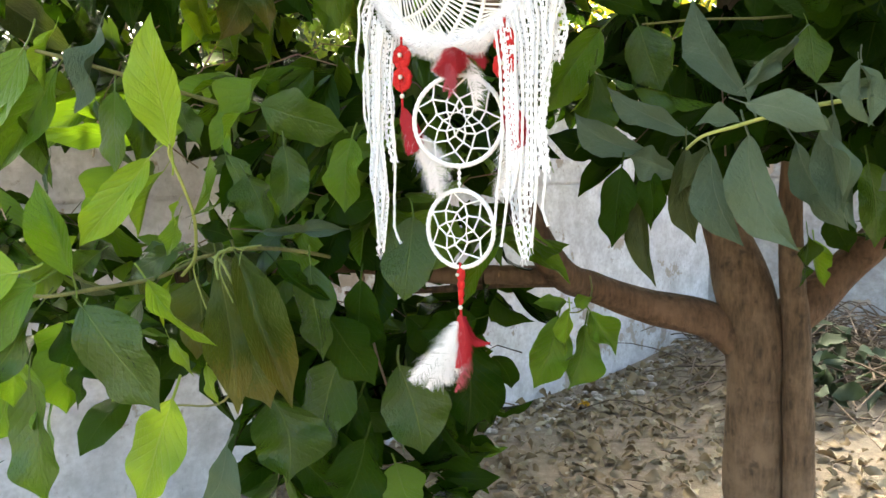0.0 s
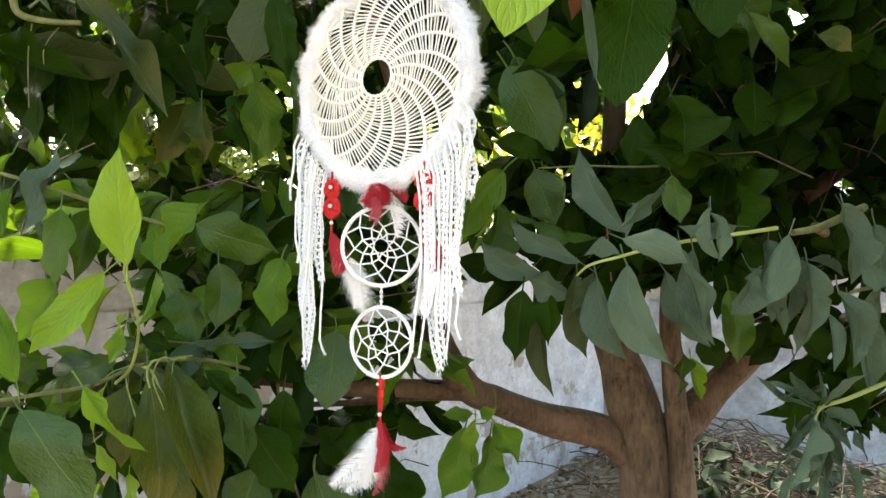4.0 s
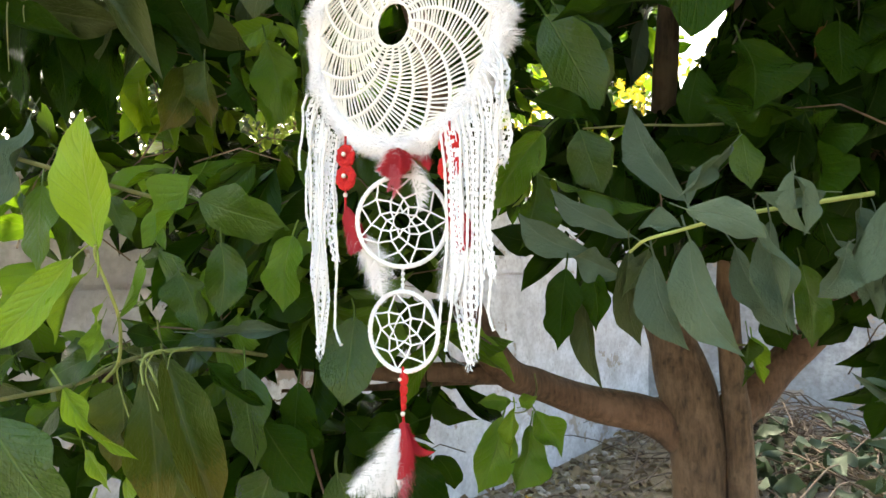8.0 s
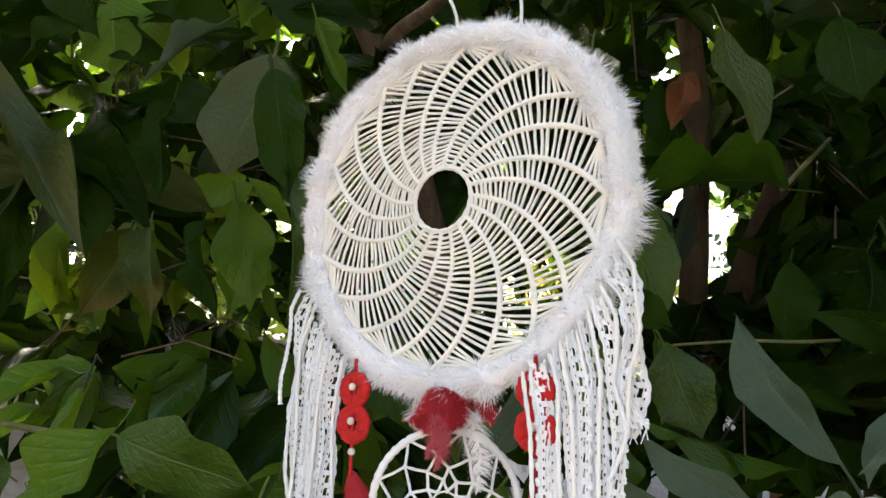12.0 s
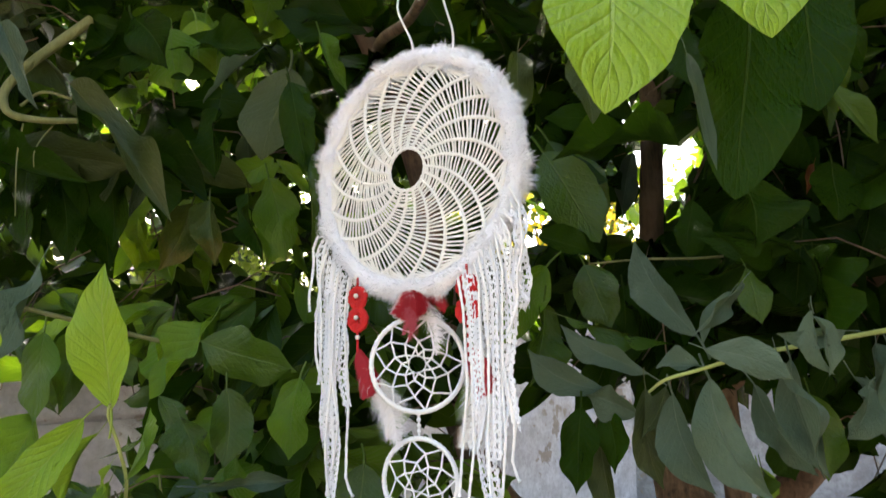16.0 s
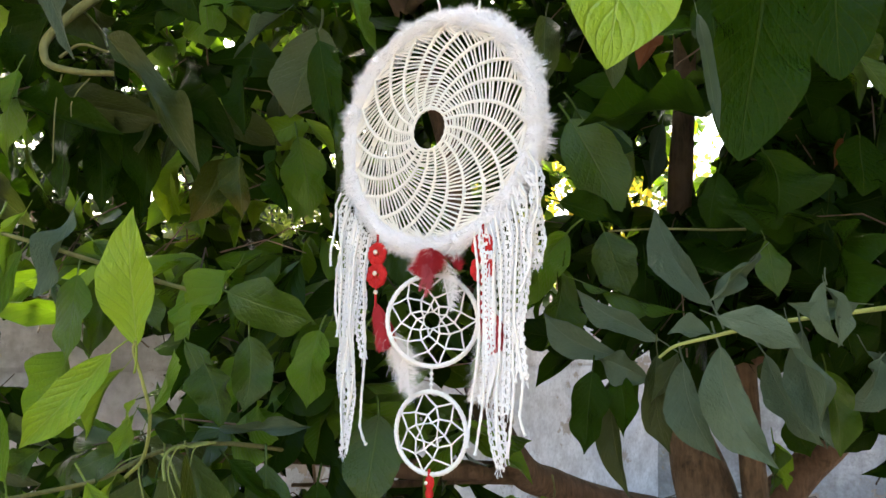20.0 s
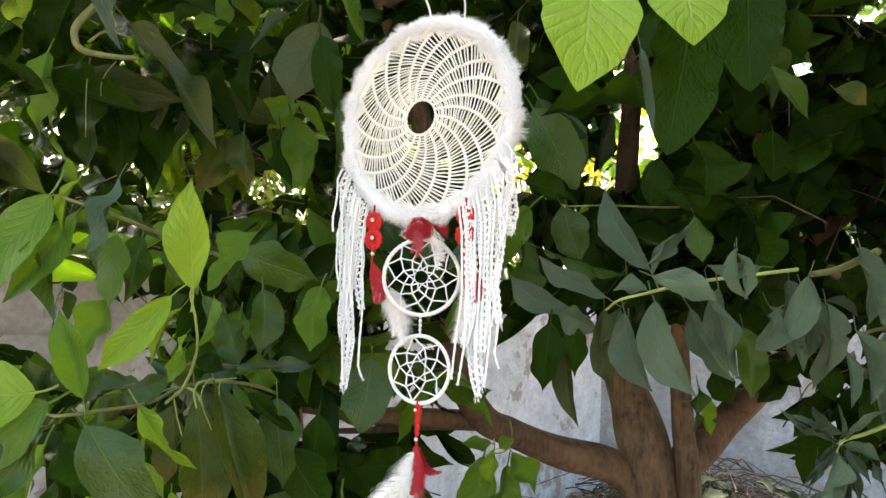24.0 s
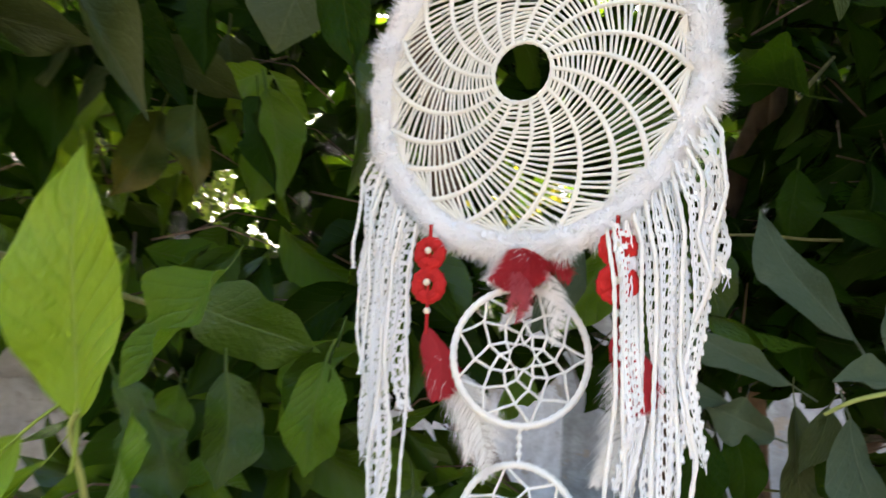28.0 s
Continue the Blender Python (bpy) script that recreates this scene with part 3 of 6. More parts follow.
def foliage(name, tones, spots, seed, size, spread, count, parent, label, droop=0.9, single=False):
    """Whorls of drooping leaves round many twig ends, joined by tone."""
    r = random.Random(seed)
    rows = {tone: ([], [], [], [0]) for tone in tones}
    sticks = Geo()
    if single:
        bpy.context.view_layer.update()
    for sx, sy, sz in spots:
        away = Vector((r.gauss(0, 1), r.gauss(-0.25, 1), r.gauss(0.2, 0.5))).normalized()
        start = Vector((sx, sy, sz))
        if not in_gap(start - away * 0.15, away, 0.15, 0.0):
            sticks.tube([start - away * 0.15 - Vector((0, 0, 0.02)), start - away * 0.07 + Vector((0, 0, 0.012)), start], [0.0016, 0.0013, 0.001], 5)
        main = r.choice(tones)
        for k in range(r.randint(*count)):
            tone = main if r.random() < 0.75 else r.choice(tones)
            verts, faces, uvs, n = rows[tone]
            a = r.uniform(0, 2 * math.pi)
            way = Vector((math.cos(a), math.sin(a), r.uniform(-1.5, 0.25) * droop)) + away * 0.5
            way.normalize()
            length = size * r.uniform(0.65, 1.2)
            base = start - away * r.uniform(0, spread) + way * 0.015
            width, roll = length * r.uniform(0.33, 0.46), r.uniform(-75, 75)
            if in_gap(base, way, length, width):
                continue
            if single:
                tip = base + way * length
                leaf(parent, *base, *tip, width, tone, roll)
                continue
            m = leaf_matrix(base, base + way * length, width, roll)
            sv, sf, su = r.choice(FLAT)
            mm = np.array(m)
            verts.append(sv @ mm[:3, :3].T + mm[:3, 3])
            faces.extend([tuple(i + n[0] for i in fc) for fc in sf])
            uvs.append(su)
            n[0] += len(sv)
    for tone, (verts, faces, uvs, n) in rows.items():
        if verts:
            me = leaf_mesh(name, (np.concatenate(verts) - np.array(parent.location), faces, np.concatenate(uvs)), LEAF[tone])
            tagged(part(name, me, LEAF[tone], parent, label), kind="stuff")
    sticks.v = [v - np.array(parent.location) for v in sticks.v]
    if sticks.n:
        tagged(part("twig_tangle", sticks, BARK, parent), kind="stuff")


def scatter(seed, n, xr, yr, zr, keep=lambda x, y, z: True, gap=0.07):
    r = random.Random(seed)
    out = []
    tries = 0
    while len(out) < n and tries < n * 60:
        tries += 1
        p = (r.uniform(*xr), r.uniform(*yr), r.uniform(*zr))
        if keep(*p) and all((p[0] - q[0]) ** 2 + (p[1] - q[1]) ** 2 + (p[2] - q[2]) ** 2 > gap * gap for q in out):
            out.append(p)
    return out


def open_view(x, y, z):
    """The hollow under the crown through which the wall and trunk show."""
    return z > 1.28 + 0.20 * (y - 0.3) or x < -0.1


gap_line(0.01, -0.99, 1.34, -1.50, 2.00, 1.97, 0.012)
gap_line(0.01, -0.99, 1.34, -0.66, 2.00, 1.86, 0.022)
gap_line(0.01, -0.99, 1.34, -0.45, 2.00, 1.74, 0.022)
gap_line(0.01, -0.99, 1.34, -0.55, 2.00, 1.98, 0.018)
gap_line(0.01, -0.99, 1.34, -0.72, 2.00, 1.74, 0.020)
gap_line(0.01, -0.99, 1.34, -0.37, 2.00, 1.64, 0.018)
gap_line(0.01, -0.99, 1.34, -0.49, 2.00, 1.88, 0.016)
gap_line(0.01, -0.99, 1.34, -0.59, 2.00, 1.86, 0.025)
gap_line(0.01, -0.99, 1.34, 1.58, 2.00, 2.47, 0.016)
gap_line(0.01, -0.99, 1.34, 1.62, 2.00, 2.41, 0.010)
gap_line(0.01, -0.99, 1.34, -0.93, 2.00, 2.58, 0.020)
gap_line(-0.02, -0.53, 1.46, 1.06, 2.00, 2.14, 0.042)
gap_line(-0.02, -0.53, 1.46, 1.08, 2.00, 2.03, 0.034)
gap_line(-0.02, -0.53, 1.46, 1.04, 2.00, 1.97, 0.020)
gap_line(-0.02, -0.53, 1.46, 1.11, 2.00, 2.90, 0.020)
gap_line(-0.02, -0.53, 1.46, 0.94, 2.00, 2.81, 0.014)
gap_line(0.02, -0.54, 1.44, 0.91, 2.00, 2.24, 0.020)
gap_line(-0.02, -0.53, 1.46, -1.21, 2.00, 2.70, 0.025)
gap_line(-0.02, -0.53, 1.46, -0.56, 2.00, 1.88, 0.020)
gap_line(0.01, -0.99, 1.34, -1.13, 2.00, 2.02, 0.020)
gap_line(0.01, -0.99, 1.34, 0.65, 2.00, 2.58, 0.020)
gap_line(0.01, -0.99, 1.34, 1.89, 2.00, 2.68, 0.016)
gap_line(0.02, -0.81, 1.39, -1.40, 2.00, 1.92, 0.014)
gap_line(0.08, -0.81, 1.36, -1.22, 2.00, 1.96, 0.020)
gap_line(0.08, -0.81, 1.36, -0.58, 2.00, 1.86, 0.020)
gap_line(0.01, -0.99, 1.34, -1.48, 2.00, 1.39, 0.050)
gap_line(0.04, -0.80, 1.38, 0.99, 2.00, 2.28, 0.018)
gap_line(0.01, -0.99, 1.34, 0.82, 2.00, 2.38, 0.020)
gap_line(0.01, -0.99, 1.34, 0.84, 2.00, 2.23, 0.020)
gap_line(0.01, -0.99, 1.34, 0.84, 2.00, 2.09, 0.020)
gap_line(0.01, -0.99, 1.34, 0.83, 2.00, 1.92, 0.018)
gap_line(0.04, -0.80, 1.38, 0.96, 2.00, 2.16, 0.022)
gap_line(0.04, -0.80, 1.38, 0.93, 2.00, 2.07, 0.020)
gap_line(0.04, -0.80, 1.38, 0.86, 2.00, 2.02, 0.020)
gap_line(0.04, -0.80, 1.38, 0.86, 2.00, 2.20, 0.015)
gap_line(0.03, -0.92, 1.36, 0.39, 2.00, 2.09, 0.018)
gap_line(0.03, -0.92, 1.36, 0.40, 2.00, 1.92, 0.022)
gap_line(0.03, -0.92, 1.36, 0.42, 2.00, 2.00, 0.018)
gap_line(0.03, -0.92, 1.36, 0.70, 2.00, 2.00, 0.020)
gap_line(0.03, -0.92, 1.36, 0.75, 2.00, 1.95, 0.018)
gap_line(0.06, -0.93, 1.34, 1.64, 2.00, 1.75, 0.012)
gap_line(0.06, -0.93, 1.34, 1.74, 2.00, 1.82, 0.012)
gap_line(0.06, -0.93, 1.34, 1.84, 2.00, 1.90, 0.012)
gap_line(0.06, -0.93, 1.34, 1.92, 2.00, 1.96, 0.012)
gap_line(0.04, -0.80, 1.38, 1.60, 2.00, 2.48, 0.012)
gap_line(0.04, -0.80, 1.38, 0.51, 2.00, 2.53, 0.012)
gap_line(-0.02, -0.53, 1.46, -1.19, 2.00, 2.71, 0.020)
gap_line(-0.02, -0.53, 1.46, -1.11, 2.00, 2.01, 0.020)
gap_line(-0.02, -0.53, 1.46, -0.88, 2.00, 2.26, 0.012)
gap_line(-0.02, -0.53, 1.46, -0.48, 2.00, 2.77, 0.012)
gap_line(-0.02, -0.53, 1.46, -1.31, 2.00, 1.98, 0.020)
gap_line(0.04, -0.80, 1.38, -1.25, 2.00, 2.43, 0.015)
gap_line(0.04, -0.80, 1.38, -0.49, 2.00, 2.09, 0.015)
gap_line(0.01, -0.99, 1.34, -1.70, 2.00, 2.17, 0.020)
gap_line(0.01, -0.99, 1.34, -1.44, 2.00, 2.11, 0.012)
gap_line(-0.02, -0.53, 1.46, 1.07, 2.00, 2.14, 0.030)
gap_line(-0.02, -0.53, 1.46, 1.06, 2.00, 2.04, 0.026)
gap_line(-0.02, -0.53, 1.46, 1.09, 2.00, 2.17, 0.022)
gap_line(0.03, -0.81, 1.37, 1.03, 2.00, 2.33, 0.024)
gap_line(0.03, -0.81, 1.37, 1.01, 2.00, 2.22, 0.022)
gap_line(0.03, -0.81, 1.37, 0.97, 2.00, 2.13, 0.018)
gap_line(0.00, -0.93, 1.34, 1.03, 2.00, 2.32, 0.022)
gap_line(0.00, -0.93, 1.34, 1.00, 2.00, 2.21, 0.018)
gap_line(-0.02, -0.53, 1.46, 0.92, 2.00, 2.71, 0.010)
gap_line(-0.02, -0.53, 1.46, 0.89, 2.00, 1.84, 0.014)
gap_line(0.00, -0.93, 1.34, 0.72, 2.00, 1.95, 0.012)
# between the hanging leaves the wall shows
gap_line(0.00, -0.93, 1.34, -1.75, 2.00, 1.33, 0.060)
gap_line(0.00, -0.93, 1.34, -1.59, 2.00, 1.42, 0.045)
gap_line(0.00, -0.93, 1.34, -1.42, 2.00, 1.24, 0.055)
gap_line(0.00, -0.93, 1.34, -1.12, 2.00, 1.29, 0.070)
gap_line(0.00, -0.93, 1.34, -1.85, 2.00, 1.44, 0.040)
gap_line(0.00, -0.93, 1.34, -1.62, 2.00, 0.57, 0.040)
gap_line(0.00, -0.93, 1.34, -1.42, 2.00, 0.59, 0.040)
gap_line(0.00, -0.93, 1.34, -1.31, 2.00, 1.42, 0.040)


# light shafts through the crown towards the sun, over the hanging leaves beside the wall
for x, y, z in ((-0.75, -0.1, 1.1), (-0.55, 0.0, 1.3), (-0.4, 0.05, 1.0), (-0.9, 0.0, 1.35)):
    gap_line(x, y, z, x + sun_way.x, y + sun_way.y, z + sun_way.z, 0.12)


def crown(x, y, z):
    """Where the crown's leaves hang: not in front of the dreamcatcher, and clear of the hollow below."""
    return (y > 0.45 or abs(x) > 0.45) and z > 1.55 + 0.10 * max(0, x)


# the deep tone paints the crown's inner shade onto these leaves
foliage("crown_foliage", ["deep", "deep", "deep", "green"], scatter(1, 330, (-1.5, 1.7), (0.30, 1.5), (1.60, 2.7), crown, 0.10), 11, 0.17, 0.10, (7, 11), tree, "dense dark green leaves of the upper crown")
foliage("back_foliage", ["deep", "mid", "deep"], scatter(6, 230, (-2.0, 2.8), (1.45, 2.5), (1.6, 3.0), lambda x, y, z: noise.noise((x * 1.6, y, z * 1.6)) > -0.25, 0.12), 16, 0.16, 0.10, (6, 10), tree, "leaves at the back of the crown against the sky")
# added leaves above the crown, there to keep sun and sky out below
foliage("top_foliage", ["deep", "mid"], scatter(16, 900, (-3.0, 2.8), (0.3, 6.8), (2.6, 3.7), gap=0.16), 26, 0.2, 0.12, (8, 11), tree, "leaves added above the crown to block the sun")
foliage("shade_foliage", ["deep", "deep", "mid"], scatter(41, 330, (-1.9, 2.3), (0.2, 2.6), (2.35, 3.0), gap=0.15), 42, 0.19, 0.12, (8, 11), tree, "dense leaves added overhead to shade the crown")
# unseen overhangs on both sides, added only to block light
foliage("canopy_foliage", ["deep", "mid"], scatter(43, 150, (0.45, 2.2), (-1.5, 0.0), (2.05, 2.7), gap=0.15) + scatter(44, 55, (-1.6, -0.4), (-0.15, 0.35), (2.3, 2.7), gap=0.13), 45, 0.19, 0.12, (8, 11), tree, "unseen overhanging leaves added to block light from above")
foliage("canopy_foliage", ["deep", "mid"], scatter(46, 120, (-1.9, -0.70), (-0.9, 0.0), (1.95, 2.6), gap=0.14), 47, 0.19, 0.12, (8, 11), tree, "unseen overhanging leaves added to block light from above")
foliage("canopy_foliage", ["deep", "mid"], scatter(48, 110, (0.72, 1.7), (-1.1, -0.15), (1.5, 2.3), gap=0.14), 49, 0.19, 0.12, (8, 11), tree, "unseen leaves added at the side to block light")
foliage("side_foliage", ["deep", "green", "mid"], scatter(2, 85, (-1.4, -0.22), (0.35, 1.25), (0.95, 1.65), lambda x, y, z: noise.noise((x * 2.2, y * 2.2, z * 2.2)) > -0.2, 0.11), 12, 0.16, 0.10, (6, 9), tree, "hanging green leaves over the wall")
# low and right-hand leaves get their shade from the darkened deep tone
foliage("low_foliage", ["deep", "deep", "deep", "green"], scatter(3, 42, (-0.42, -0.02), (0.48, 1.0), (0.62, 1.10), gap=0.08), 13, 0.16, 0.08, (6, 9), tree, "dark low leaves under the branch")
foliage("right_foliage", ["deep"], scatter(4, 110, (0.30, 1.6), (0.28, 1.2), (1.40, 2.0), open_view, 0.10) + scatter(14, 40, (0.45, 1.4), (0.3, 0.8), (1.40, 1.78), gap=0.10), 14, 0.16, 0.10, (6, 9), tree, "green leaves coloured dark for the shade inside the crown")
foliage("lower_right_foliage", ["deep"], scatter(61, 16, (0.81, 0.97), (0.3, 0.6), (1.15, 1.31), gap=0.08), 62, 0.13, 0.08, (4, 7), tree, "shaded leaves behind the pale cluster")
# out of sight, added to close off the sky straight above
foliage("overhead_foliage", ["deep", "mid"], scatter(7, 90, (-1.3, 1.5), (-0.35, 0.4), (2.3, 2.9), gap=0.13), 17, 0.17, 0.10, (7, 10), tree, "unseen leaves overhead that keep out the sky")
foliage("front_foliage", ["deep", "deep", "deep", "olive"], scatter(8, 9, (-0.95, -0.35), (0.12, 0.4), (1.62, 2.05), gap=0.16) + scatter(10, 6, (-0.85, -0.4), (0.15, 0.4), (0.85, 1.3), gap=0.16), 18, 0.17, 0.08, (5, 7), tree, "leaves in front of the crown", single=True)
# only deep here: shade on the right is put into the colour
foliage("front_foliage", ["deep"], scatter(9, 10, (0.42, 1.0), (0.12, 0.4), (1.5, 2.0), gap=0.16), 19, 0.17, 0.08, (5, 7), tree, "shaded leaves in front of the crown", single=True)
foliage("inner_foliage", ["deep", "green", "mid"], scatter(30, 30, (-0.40, 0.03), (0.34, 0.62), (1.22, 1.58), gap=0.08), 31, 0.16, 0.08, (5, 8), tree, "leaves behind the hanging strands")
# lime tone stands in for backlight; little sun gets to these leaves
foliage("backlit_foliage", ["lime", "lime", "mid"], scatter(32, 22, (-1.2, 0.3), (1.0, 1.45), (1.58, 1.86), gap=0.12) + scatter(52, 32, (-0.59, -0.26), (0.42, 0.75), (1.63, 1.84), gap=0.07), 33, 0.11, 0.08, (2, 5), tree, "thin leaves coloured bright lime as if backlit")
# unseen leaves, added on the right to keep side light off
foliage("outer_foliage", ["deep", "mid"], scatter(34, 170, (1.2, 2.3), (-1.3, 0.5), (0.9, 2.7), gap=0.14), 35, 0.18, 0.10, (7, 10), tree, "unseen leaves added at the side to block light")

# ---- single leaves on their twigs ----
# pale hanging cluster on the right
branch = twig([(0.509, -0.030, 1.423), (0.462, -0.030, 1.416), (0.388, -0.030, 1.405), (0.342, -0.020, 1.395), (0.310, -0.010, 1.386), (0.279, 0.000, 1.377), (0.266, 0.020, 1.364)], (0.0028, 0.0016), TWIG_LIME)
leaf(branch, 0.353, 0.100, 1.427, 0.295, 0.160, 1.569, 0.064, "sage", -12, 24)
leaf(branch, 0.288, 0.100, 1.384, 0.188, 0.130, 1.454, 0.045, "sage", 14, 24)
leaf(branch, 0.243, 0.130, 1.364, 0.144, 0.160, 1.426, 0.050, "sage", 10, 26)
leaf(branch, 0.271, 0.100, 1.336, 0.208, 0.120, 1.352, 0.045, "sage", -25, 2)
leaf(branch, 0.317, 0.000, 1.391, 0.272, 0.020, 1.396, 0.030, "sage", 28, 7)
leaf(branch, 0.311, -0.040, 1.408, 0.370, -0.100, 1.376, 0.040, "sage", -10, 0)
leaf(branch, 0.380, 0.050, 1.476, 0.332, 0.030, 1.415, 0.025, "sage", 17, 25)
leaf(branch, 0.295, 0.030, 1.361, 0.324, 0.000, 1.253, 0.059, "sage", 14, 25)
leaf(branch, 0.327, 0.000, 1.377, 0.361, -0.060, 1.254, 0.061, "sage", 8, 27)
leaf(branch, 0.383, 0.020, 1.369, 0.436, -0.010, 1.273, 0.056, "sage", -19, 25)
leaf(branch, 0.398, -0.040, 1.395, 0.408, -0.080, 1.279, 0.046, "sage", 11, 25)
leaf(branch, 0.279, 0.080, 1.367, 0.291, 0.050, 1.251, 0.040, "olive", -15, 27)
leaf(branch, 0.436, -0.080, 1.421, 0.361, -0.100, 1.421, 0.027, "sage", 10, 24)
leaf(branch, 0.400, -0.090, 1.436, 0.409, -0.110, 1.378, 0.025, "sage", -30, 3)
leaf(branch, 0.208, 0.120, 1.345, 0.189, 0.100, 1.244, 0.057, "deep", 20, 0)
leaf(branch, 0.238, 0.120, 1.345, 0.234, 0.100, 1.264, 0.043, "deep", 20, 6)
leaf(branch, 0.235, 0.140, 1.334, 0.250, 0.120, 1.187, 0.044, "olive", 15, 25)
leaf(branch, 0.202, 0.160, 1.460, 0.333, 0.120, 1.405, 0.014, "green", 60, 1)
leaf(branch, 0.420, 0.100, 1.510, 0.425, 0.080, 1.438, 0.039, "green", -15, 0)
leaf(branch, 0.470, -0.050, 1.367, 0.428, -0.080, 1.317, 0.039, "sage", 10, 5)
leaf(branch, 0.239, 0.200, 1.534, 0.263, 0.180, 1.440, 0.066, "green", 10, 0)
leaf(branch, 0.183, 0.220, 1.484, 0.158, 0.200, 1.365, 0.056, "green", -10, 5)
leaf(branch, 0.297, 0.060, 1.368, 0.257, 0.050, 1.313, 0.030, "olive", 20, 6)
# pale leaves at the far right
branch = twig([(0.668, 0.050, 1.459), (0.570, -0.020, 1.426), (0.527, -0.030, 1.417)], (0.006, 0.004), TWIG)
leaf(branch, 0.519, -0.038, 1.414, 0.466, -0.062, 1.320, 0.042, "sage", 10)
leaf(branch, 0.572, -0.068, 1.445, 0.578, -0.092, 1.352, 0.047, "sage", -10)
leaf(branch, 0.546, -0.028, 1.380, 0.535, -0.052, 1.283, 0.045, "sage", 20)
leaf(branch, 0.562, -0.068, 1.345, 0.570, -0.092, 1.253, 0.050, "sage", 0)
leaf(branch, 0.509, 0.012, 1.364, 0.515, -0.012, 1.305, 0.038, "sage", 30)
leaf(branch, 0.607, 0.042, 1.456, 0.615, 0.018, 1.384, 0.040, "deep", -20)
leaf(branch, 0.628, -0.038, 1.427, 0.645, -0.062, 1.326, 0.048, "sage", 10)
leaf(branch, 0.653, -0.008, 1.354, 0.648, -0.032, 1.253, 0.049, "sage", -15)
# crumpled pale sprig low on the right
branch = twig([(0.633, -0.050, 1.235), (0.554, -0.100, 1.222), (0.506, -0.120, 1.211), (0.503, -0.120, 1.177)], (0.003, 0.0016), TWIG_LIME)
leaf(branch, 0.501, -0.128, 1.212, 0.441, -0.152, 1.174, 0.012, "sage", 34, 4)
leaf(branch, 0.498, -0.118, 1.206, 0.458, -0.142, 1.150, 0.014, "sage", 25, 18)
leaf(branch, 0.491, -0.138, 1.205, 0.458, -0.162, 1.136, 0.014, "sage", -34, 15)
leaf(branch, 0.506, -0.118, 1.198, 0.484, -0.142, 1.126, 0.013, "sage", -6, 6)
leaf(branch, 0.533, -0.078, 1.191, 0.524, -0.102, 1.118, 0.015, "sage", 25, 17)
leaf(branch, 0.531, -0.088, 1.197, 0.541, -0.112, 1.126, 0.016, "sage", 25, 12)
leaf(branch, 0.526, -0.098, 1.207, 0.557, -0.122, 1.196, 0.019, "sage", -16, 7)
leaf(branch, 0.528, -0.098, 1.203, 0.546, -0.122, 1.165, 0.015, "sage", 31, 12)
leaf(branch, 0.509, -0.098, 1.212, 0.436, -0.122, 1.249, 0.011, "sage", -27, 5)
leaf(branch, 0.519, -0.088, 1.212, 0.459, -0.112, 1.235, 0.013, "sage", -30, 9)
leaf(branch, 0.514, -0.088, 1.214, 0.481, -0.112, 1.253, 0.013, "sage", -1, 15)
leaf(branch, 0.520, -0.098, 1.215, 0.517, -0.122, 1.257, 0.014, "sage", 14, 13)
leaf(branch, 0.515, -0.118, 1.217, 0.530, -0.142, 1.233, 0.016, "sage", 21, 4)
leaf(branch, 0.517, -0.088, 1.206, 0.489, -0.112, 1.176, 0.013, "sage", -23, 1)
leaf(branch, 0.475, -0.128, 1.196, 0.449, -0.152, 1.141, 0.014, "sage", -8, 8)
leaf(branch, 0.555, -0.078, 1.190, 0.530, -0.102, 1.149, 0.015, "sage", 20, 9)
leaf(branch, 0.554, -0.108, 1.188, 0.561, -0.132, 1.159, 0.018, "sage", 14, 18)
leaf(branch, 0.494, -0.118, 1.227, 0.453, -0.142, 1.226, 0.012, "sage", 17, 18)
leaf(branch, 0.514, -0.128, 1.224, 0.547, -0.152, 1.256, 0.016, "sage", 8, 0)
leaf(branch, 0.522, -0.088, 1.180, 0.509, -0.112, 1.143, 0.013, "sage", -15, 10)
leaf(branch, 0.557, -0.078, 1.147, 0.563, -0.102, 1.098, 0.017, "sage", -22, 6)
leaf(branch, 0.489, -0.098, 1.140, 0.469, -0.122, 1.093, 0.016, "sage", -1, 9)
leaf(branch, 0.503, -0.128, 1.139, 0.491, -0.152, 1.098, 0.016, "sage", 26, 15)
# young bright leaves overhead
branch = twig([(0.250, -0.300, 1.812), (0.201, -0.400, 1.686), (0.174, -0.440, 1.634), (0.154, -0.450, 1.621)], (0.004, 0.0025), TWIG_LIME)
leaf(branch, 0.138, -0.448, 1.628, 0.120, -0.472, 1.510, 0.075, "lime", -4, 20)
leaf(branch, 0.206, -0.438, 1.636, 0.209, -0.462, 1.552, 0.064, "lime", 6, 20)
leaf(branch, 0.189, -0.408, 1.651, 0.259, -0.432, 1.628, 0.056, "lime", 20)
leaf(branch, 0.237, -0.378, 1.627, 0.215, -0.402, 1.483, 0.066, "deep", -12, 22)
leaf(branch, 0.187, -0.398, 1.572, 0.191, -0.422, 1.495, 0.009, "sage", 10, 21)
leaf(branch, 0.372, -0.188, 1.774, 0.369, -0.212, 1.605, 0.075, "deep", 10, 22)
leaf(branch, 0.497, 0.012, 1.715, 0.541, -0.012, 1.630, 0.032, "green", 10)
leaf(branch, 0.590, 0.012, 1.685, 0.620, -0.012, 1.653, 0.035, "dry", 10)
# a greener leaf set to deep, its shade held by the colour
leaf(branch, 0.636, 0.112, 1.643, 0.513, 0.088, 1.591, 0.072, "deep", 10, 11)
